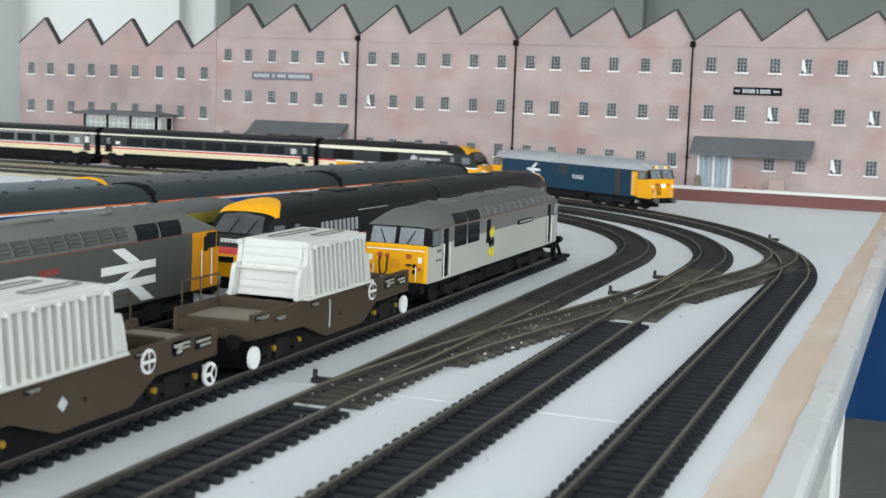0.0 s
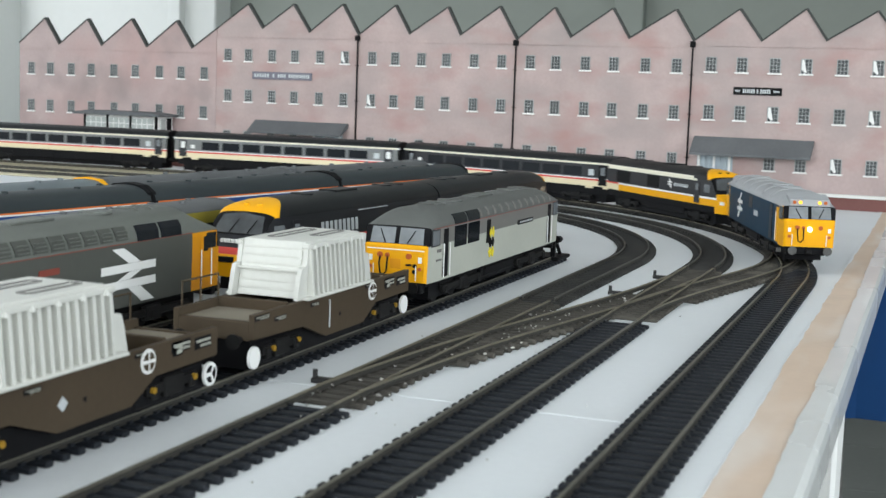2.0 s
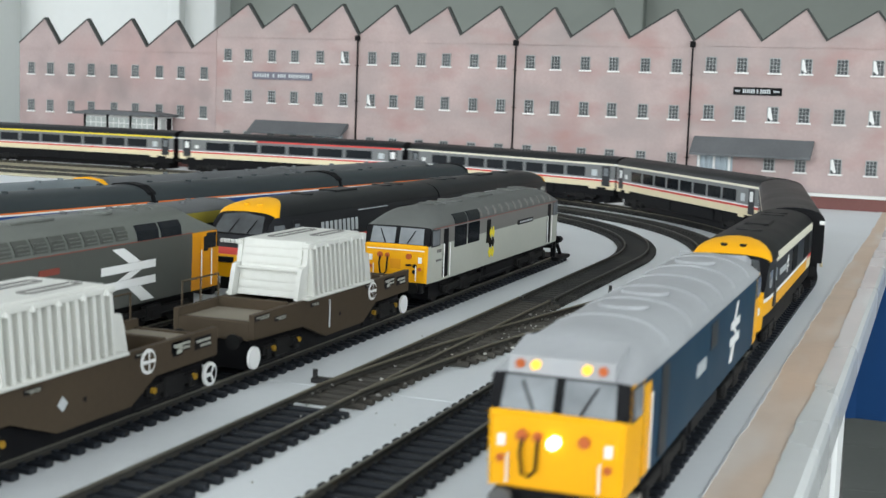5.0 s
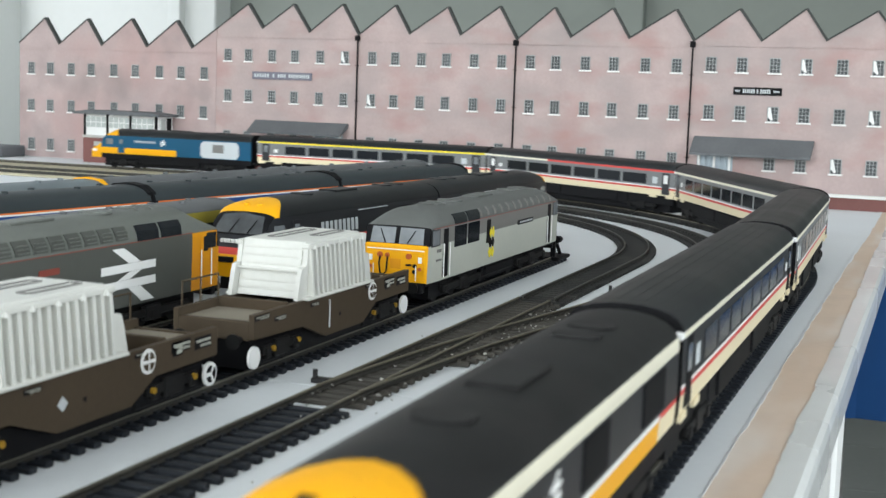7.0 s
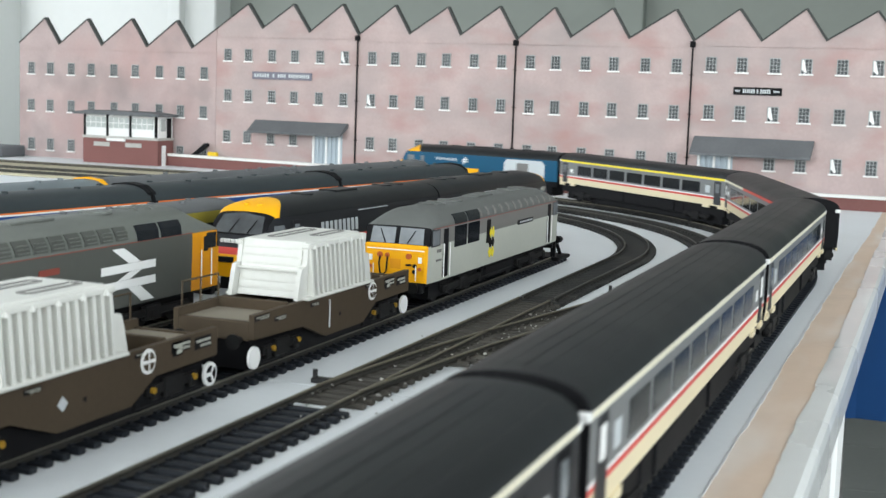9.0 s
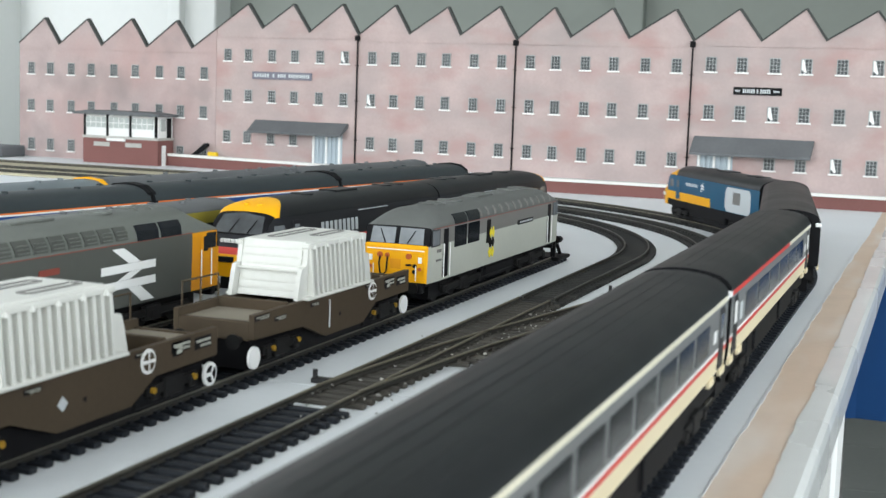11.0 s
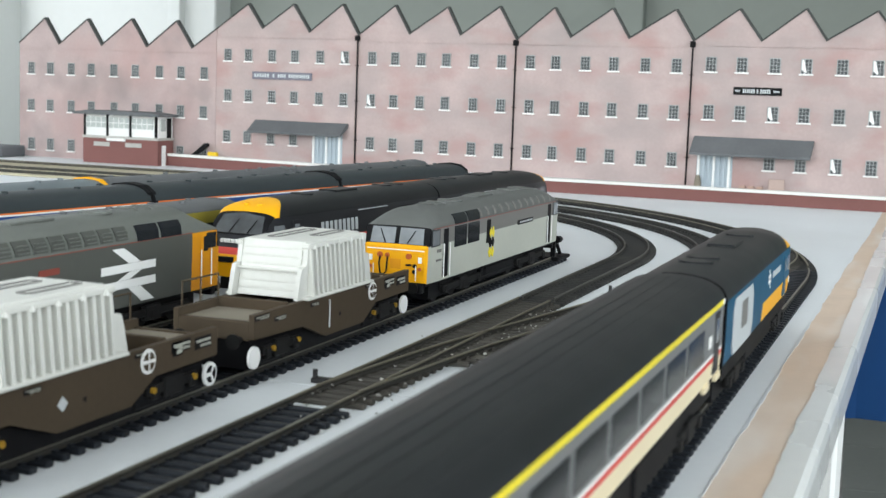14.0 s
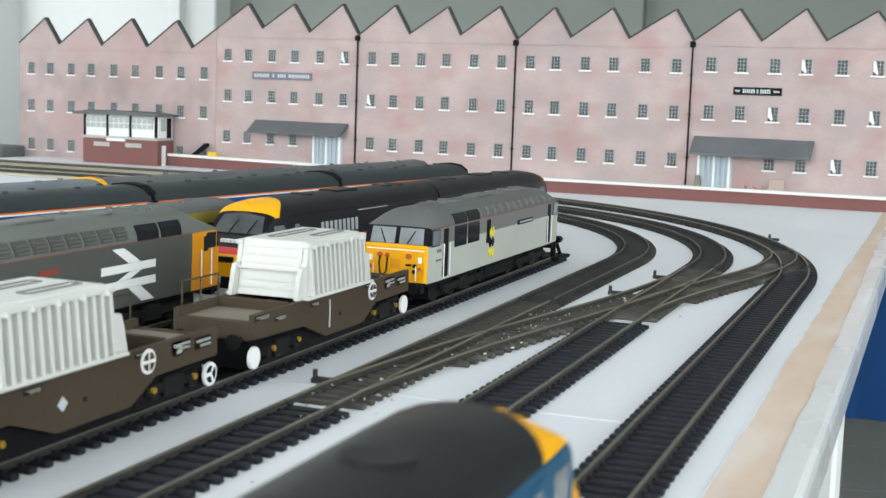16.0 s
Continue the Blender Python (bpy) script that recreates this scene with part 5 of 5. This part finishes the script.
def warehouses():
    rows = (.148, .0944, .0397)
    warehouse("sooty pink brick warehouse with low saw-tooth gables", [(-1.2396, .166), (-1.1937, .201), (-1.1686, .1648), (-1.1194, .2002), (-1.0949, .1646), (-1.0445, .201), (-1.0187, .1637), (-.9701, .1995), (-.9449, .1635), (-.9058, .190)],
              .0033, BRICK_GREY, (-1.218, -1.184, -1.147, -1.112, -1.073, -1.037, -.997, -.962, -.925), (.1222, .0695, .0140), .0112, .0165)
    warehouse("pale red brick warehouse with saw-tooth gables and a loading awning", [(-.9054, .190), (-.8572, .2229), (-.8349, .1914), (-.7887, .2226), (-.7643, .1873), (-.7166, .2231), (-.6930, .1848)],
              .0180, BRICK, spread(-.904, -.6916), rows, .0108, .0158, skip=((2, 4), (2, 5)), awning=(-.842, -.704, .0540, .0710, .024), shutter=(-.756, -.712, .0555), sign=(-.849, -.759, .1245, .1345, False), pipe=-.6928, open_at=((0, 5),))
    warehouse("pale red brick warehouse with rows of small windows", [(-.6922, .1848), (-.642, .2221), (-.6211, .1873), (-.5699, .2205), (-.5518, .1869), (-.501, .2217), (-.4777, .1826)],
              .0180, BRICK, spread(-.6896, -.4750), rows, .0112, .0160, pipe=-.4775, open_at=((1, 0),))
    warehouse("pale red brick warehouse with white window sills", [(-.4769, .1826), (-.4307, .2209), (-.4092, .1864), (-.3586, .2207), (-.3377, .1863), (-.2831, .22), (-.2611, .1849)],
              .0180, BRICK, spread(-.4757, -.2587), rows, .0114, .0162, pipe=-.2609)
    warehouse("pale red brick warehouse with a grey awning and a black sign", [(-.2603, .1849), (-.2099, .2212), (-.1836, .1856), (-.1363, .2218), (-.1127, .1874), (-.06, .2199), (-.034, .186)],
              .0180, BRICK, (-.2390, -.2035, -.1665, -.1320, -.0935, -.0560), (.1502, .0958, .0407), .0120, .0168, skip=((2, 0), (2, 1)), awning=(-.2535, -.1185, .0550, .0760, .026), shutter=(-.2490, -.2080, .0545), sign=(-.212, -.1575, .1248, .1335, True), open_at=((0, 3), (0, 5), (1, 2), (1, 5), (2, 4)))


def yard():
    # raised yard and its retaining wall
    line = [(-.036, 1.5650), (-.62, 1.5670), (-1.02, 1.6350)]
    back = [(-1.02, 1.76), (-.036, 1.76)]
    bm = bmesh.new()
    prism(bm, [(x, y + .004) for x, y in line] + back, "z", 0, .0150)
    tagged(part("yard_platform", bm, BOARD), "pale raised yard in front of the warehouses", "platform", kind="structure")
    w = thing("retaining_wall", "low red brick retaining wall with pale coping", "wall", kind="structure")
    for (xa, ya), (xb, yb) in zip(line, line[1:]):
        bm = bmesh.new()
        prism(bm, [(xa, ya), (xb, yb), (xb, yb + .004), (xa, ya + .004)], "z", 0, .0138)
        part("brickwork", bm, RED_BRICK, w)
        bm = bmesh.new()
        prism(bm, [(xa, ya - .002), (xb, yb - .002), (xb, yb + .007), (xa, ya + .007)], "z", .0138, .0172)
        part("coping", bm, COPING, w, "pale coping")
    # signal cabin
    s = thing("signal_cabin", "signal cabin with brick base, white windows and grey roof", "signal box", pose(0, 0, 0))
    x0, x1, y0, y1 = -1.123, -1.001, 1.606, 1.646
    part("base", boxed(x0, x1, y0, y1, 0, .0350), RED_BRICK, s, "dark red brick base")
    part("sill_band", boxed(x0 - .001, x1 + .001, y0 - .001, y1, .0350, .0385), SILL_GREY, s)
    part("upper_wall", boxed(x0 + .001, x1 - .001, y0 + .003, y1 - .001, .0385, .0680), WHITE, s)
    for k in range(3):
        a = x0 + .003 + k * .0375
        win = part("window", boxed(a, a + .0345, y0 + .0018, y0 + .004, .0500, .0645), CAB_GLASS_PALE, s)
        bm = bmesh.new()
        for j in range(1, 4):
            xx = a + .0345 * j / 4
            box(bm, xx - .0005, xx + .0005, y0 + .0012, y0 + .0022, .0500, .0645)
        box(bm, a, a + .0345, y0 + .0012, y0 + .0022, .0565, .0575)
        part("glazing_bar", bm, WHITE, win)
        part("post", boxed(a - .0024, a - .0004, y0, y0 + .003, .0385, .0680), BLACK, s)
    part("post", boxed(x1 - .0055, x1 - .0025, y0, y0 + .003, .0385, .0680), BLACK, s)
    part("side_window", boxed(x1 - .0015, x1 + .0004, y0 + .008, y0 + .020, .0480, .0645), CAB_GLASS_PALE, s)
    part("door", boxed(x1 - .0015, x1 + .0005, y0 + .024, y0 + .034, .0385, .0660), BLACK, s)
    bm = bmesh.new()
    prism(bm, [(x0 - .012, .0680), (x1 + .006, .0680), (x1 + .008, .0708), (x1 - .02, .0738), (x0 + .01, .0738), (x0 - .014, .0708)], "y", y0 - .008, y1)
    part("roof", bm, AWNING, s, "flat grey roof")
    for a in (x0 + .018, x0 + .070):
        part("name_board", boxed(a, a + .026, y0 - .0008, y0 + .001, .0240, .0300), SILL_GREY, s)
    part("name_board", boxed(x0 + .040, x0 + .070, y0 - .0022, y0 + .001, .0320, .0358), WHITE, s)
    part("door", boxed(x1 - .001, x1 + .0006, y0 + .010, y0 + .020, 0, .0280), WHITE, s)
    g = tagged(part("platform_end", boxed(-1.7, -1.253, 1.592, 1.648, 0, .0165, .002), AWNING), "grey low platform block at the board's edge", "platform")
    # small things in the yard
    tagged(part("crate", boxed(-.655, -.634, 1.585, 1.600, .015, .0245, .0005), CRATE), "small orange-brown crate in the yard", "crate")
    tagged(part("grit_bin", boxed(-.936, -.922, 1.628, 1.636, .015, .0225, .0015), YELLOW_BIN), "small yellow grit bin against the warehouse", "bin")
    bm = bmesh.new()
    prism(bm, [(-.966, .015), (-.958, .015), (-.938, .030), (-.938, .034), (-.943, .034)], "y", 1.632, 1.637)
    tagged(part("steps", bm, BLACK), "small dark outside steps", "steps")
    tagged(part("trackbed", boxed(-2.85, TAN_END, 1.305, 1.515, .0001, .0026, .0006), TAN), "sandy strip round the rails at the back", "trackbed", kind="structure")
    # Plain tapered shape, built in place of a tiny model figure.
    bm = bmesh.new()
    for a, b, r0, r1 in ((.0150, .0250, .0045, .0036), (.0250, .0290, .0030, .0020)):
        disc(bm, (-.2535, 1.5965, (a + b) / 2), "z", r0, b - a, 10, r2=r1)
    tagged(part("barrel", bm, WAGON_FLOOR), "small plain brown figurine shape standing beside the shutter door", "barrel")
    tagged(part("leaning_board", boxed(-.171, -.153, 1.5955, 1.5975, .0150, .0285, .0003), LEAN_BOARD), "plain buff board leaning against the warehouse", "board")
    for k in range(3):
        tagged(part("vent_block", boxed(-.205 + .010 * k, -.198 + .010 * k, 1.5985, 1.603, .0155, .0190), PINK_BRICK), "small brick vent block at the wall foot", "vent", group="vent blocks")


TAN_END = -.84
LEAN_BOARD = material("buff_card", (0.46, 0.345, 0.30), 0.8, vary=0.1)
SILL_GREY = material("weathered_pale_stone", (0.42, 0.41, 0.38), 0.8, vary=0.15, grain=300, stain=40)
TAN = material("sandy_trackbed", (0.46, 0.42, 0.30), 0.9, vary=0.18, grain=200, stain=14, tint=(0.34, 0.30, 0.20), tint_amount=0.7, stretch=(.25, 2, 1))
CAB_GLASS_PALE = material("pale_cabin_glass", (0.42, 0.45, 0.43), 0.2, vary=0.2)
PINK_BRICK = material("pinkish_brick", (0.46, 0.31, 0.25), 0.8, vary=0.2)


def buffer_stop():
    b = thing("buffer_stop", "black sleeper-built buffer stop at the siding's end", "buffer stop", pose(X1, .893, 0))
    for s in (-1, 1):
        part("post", boxed(s * .009 - .0016, s * .009 + .0016, -.0016, .0016, .002, .0225, .0004), BLACK, b)
        bm = bmesh.new()
        tube(bm, [(s * .009, .001, .019), (s * .009, .020, .004)], .0014, 6)
        part("strut", bm, BLACK, b)
    part("beam", boxed(-.0145, .0145, -.0042, -.0014, .0150, .0195, .0005), BLACK, b)
    for s in (-1, 1):
        bm = bmesh.new()
        disc(bm, (s * .0135, -.003, .0172), "y", .0022, .006, 10)
        part("beam_end", bm, BLACK, b)
    part("foot", boxed(-.015, .015, -.006, .024, .0022, .0048, .0006), BLACK, b)


def point_levers():
    for x, y in ((-.2085, .468), (-.1615, .770), (-.1525, .857), (-.1150, 1.160)):
        l = thing("point_lever", "black plastic point lever beside the track", "point lever", pose(x, y, 0), group="point levers")
        part("plate", boxed(-.003, .006, -.0022, .0022, 0, .0022, .0004), LEVER_BLACK, l)
        bm = bmesh.new()
        disc(bm, (-.002, 0, .0034), "z", .0010, .0036, 10)
        part("knob", bm, LEVER_BLACK, l)


def parked_trains():
    c = class_freight("two-tone grey freight diesel with yellow cab front and coal badge, parked", False)
    c.matrix_world = pose(X1, .7485, RAIL_TOP, 0, 0, -90)
    c2 = class_freight("dark grey freight diesel with large white emblem and yellow cab, parked", True)
    c2.matrix_world = pose(-.3285, .446, RAIL_TOP, 0, 0, 90)
    flask_wagon("brown flask wagon with a cream-white ribbed cover, parked", pose(X1, .522, RAIL_TOP, 0, 0, -90))
    flask_wagon("brown flask wagon with cream-white cover and spoked wheel, parked", pose(X1, .3375, RAIL_TOP, 0, 0, -90), True, .013)
    p = power_car("black power car with yellow nose and red stripe, parked", "parked")
    p.matrix_world = pose(-.3235, .722, RAIL_TOP, 0, 0, -93)
    p = power_car("black power car with yellow nose, parked facing away", "parked")
    p.matrix_world = pose(-.3100, .962, RAIL_TOP, 0, 0, 87)
    nse = [NAVY, WHITE, NAVY, NAVY, WHITE, ORANGE]
    d = Vector((.066, .49)).normalized()
    rz = math.degrees(math.atan2(d.y, d.x))
    end = Vector((-.3795, 1.080))
    for k in range(3):
        mid = end - d * (.100 + .204 * k)
        parked_coach("charcoal-roofed coach with orange, white and blue stripes, parked", pose(mid.x, mid.y, RAIL_TOP, 0, 0, rz), TEAL_ROOF, nse)
    parked_coach("low grey-roofed vehicle with olive-yellow sides, parked", pose(-.3800, .602, RAIL_TOP, 0, 0, 88), GREY_ROOF, [OLIVE] * 6, L=.15, top=.0448)
    end = Vector((-.4210, 1.100))
    for k in range(3):
        mid = end - d * (.100 + .204 * k)
        parked_coach("grey-roofed coach of a parked train", pose(mid.x, mid.y, RAIL_TOP, 0, 0, rz), GREY_ROOF if k < 2 else BLUE_GREY_ROOF, nse, end=YELLOW if k == 2 else None)


def running_train():
    """The moving train, from the blue engine to the rear power car."""
    out = []
    out.append((class_blue(), -.3655, .074))
    out.append((power_car("black and yellow streamlined power car with weathered roof, running", "executive"), -.1170, .0675))
    out.append((coach("dark grey and cream coach with a red line, running", dark=True, seed=1), .1540, .105))
    out.append((coach("grey and cream coach with a pale top stripe, running", seed=2), .4657, .105))
    out.append((coach("grey and cream coach with a red line, running", seed=3), .7805, .105))
    out.append((coach("grey and cream buffet coach with a part red top stripe, running", top=STRIPE_CREAM, red_from=.36, seed=4, windows=6), 1.0920, .105))
    out.append((coach("grey and cream first-class coach with a yellow top stripe, running", top=STRIPE_YELLOW, seed=5, windows=7), 1.4024, .105))
    out.append((power_car("blue power car with pale grille panels and yellow nose, running", "blue"), 1.6800, .0700))
    return out


tracks()
warehouses()
yard()
paint_chips()
buffer_stop()
point_levers()
parked_trains()
TRAIN = running_train()


def motions():
    for k, (ob, shift, pivot) in enumerate(TRAIN):
        rows = train_rows(shift, pivot)
        if k == len(TRAIN) - 1:
            rows = [(t, m @ pose(0, 0, 0, 0, 0, 180)) for t, m in rows]
        walk(ob, rows)


motions()
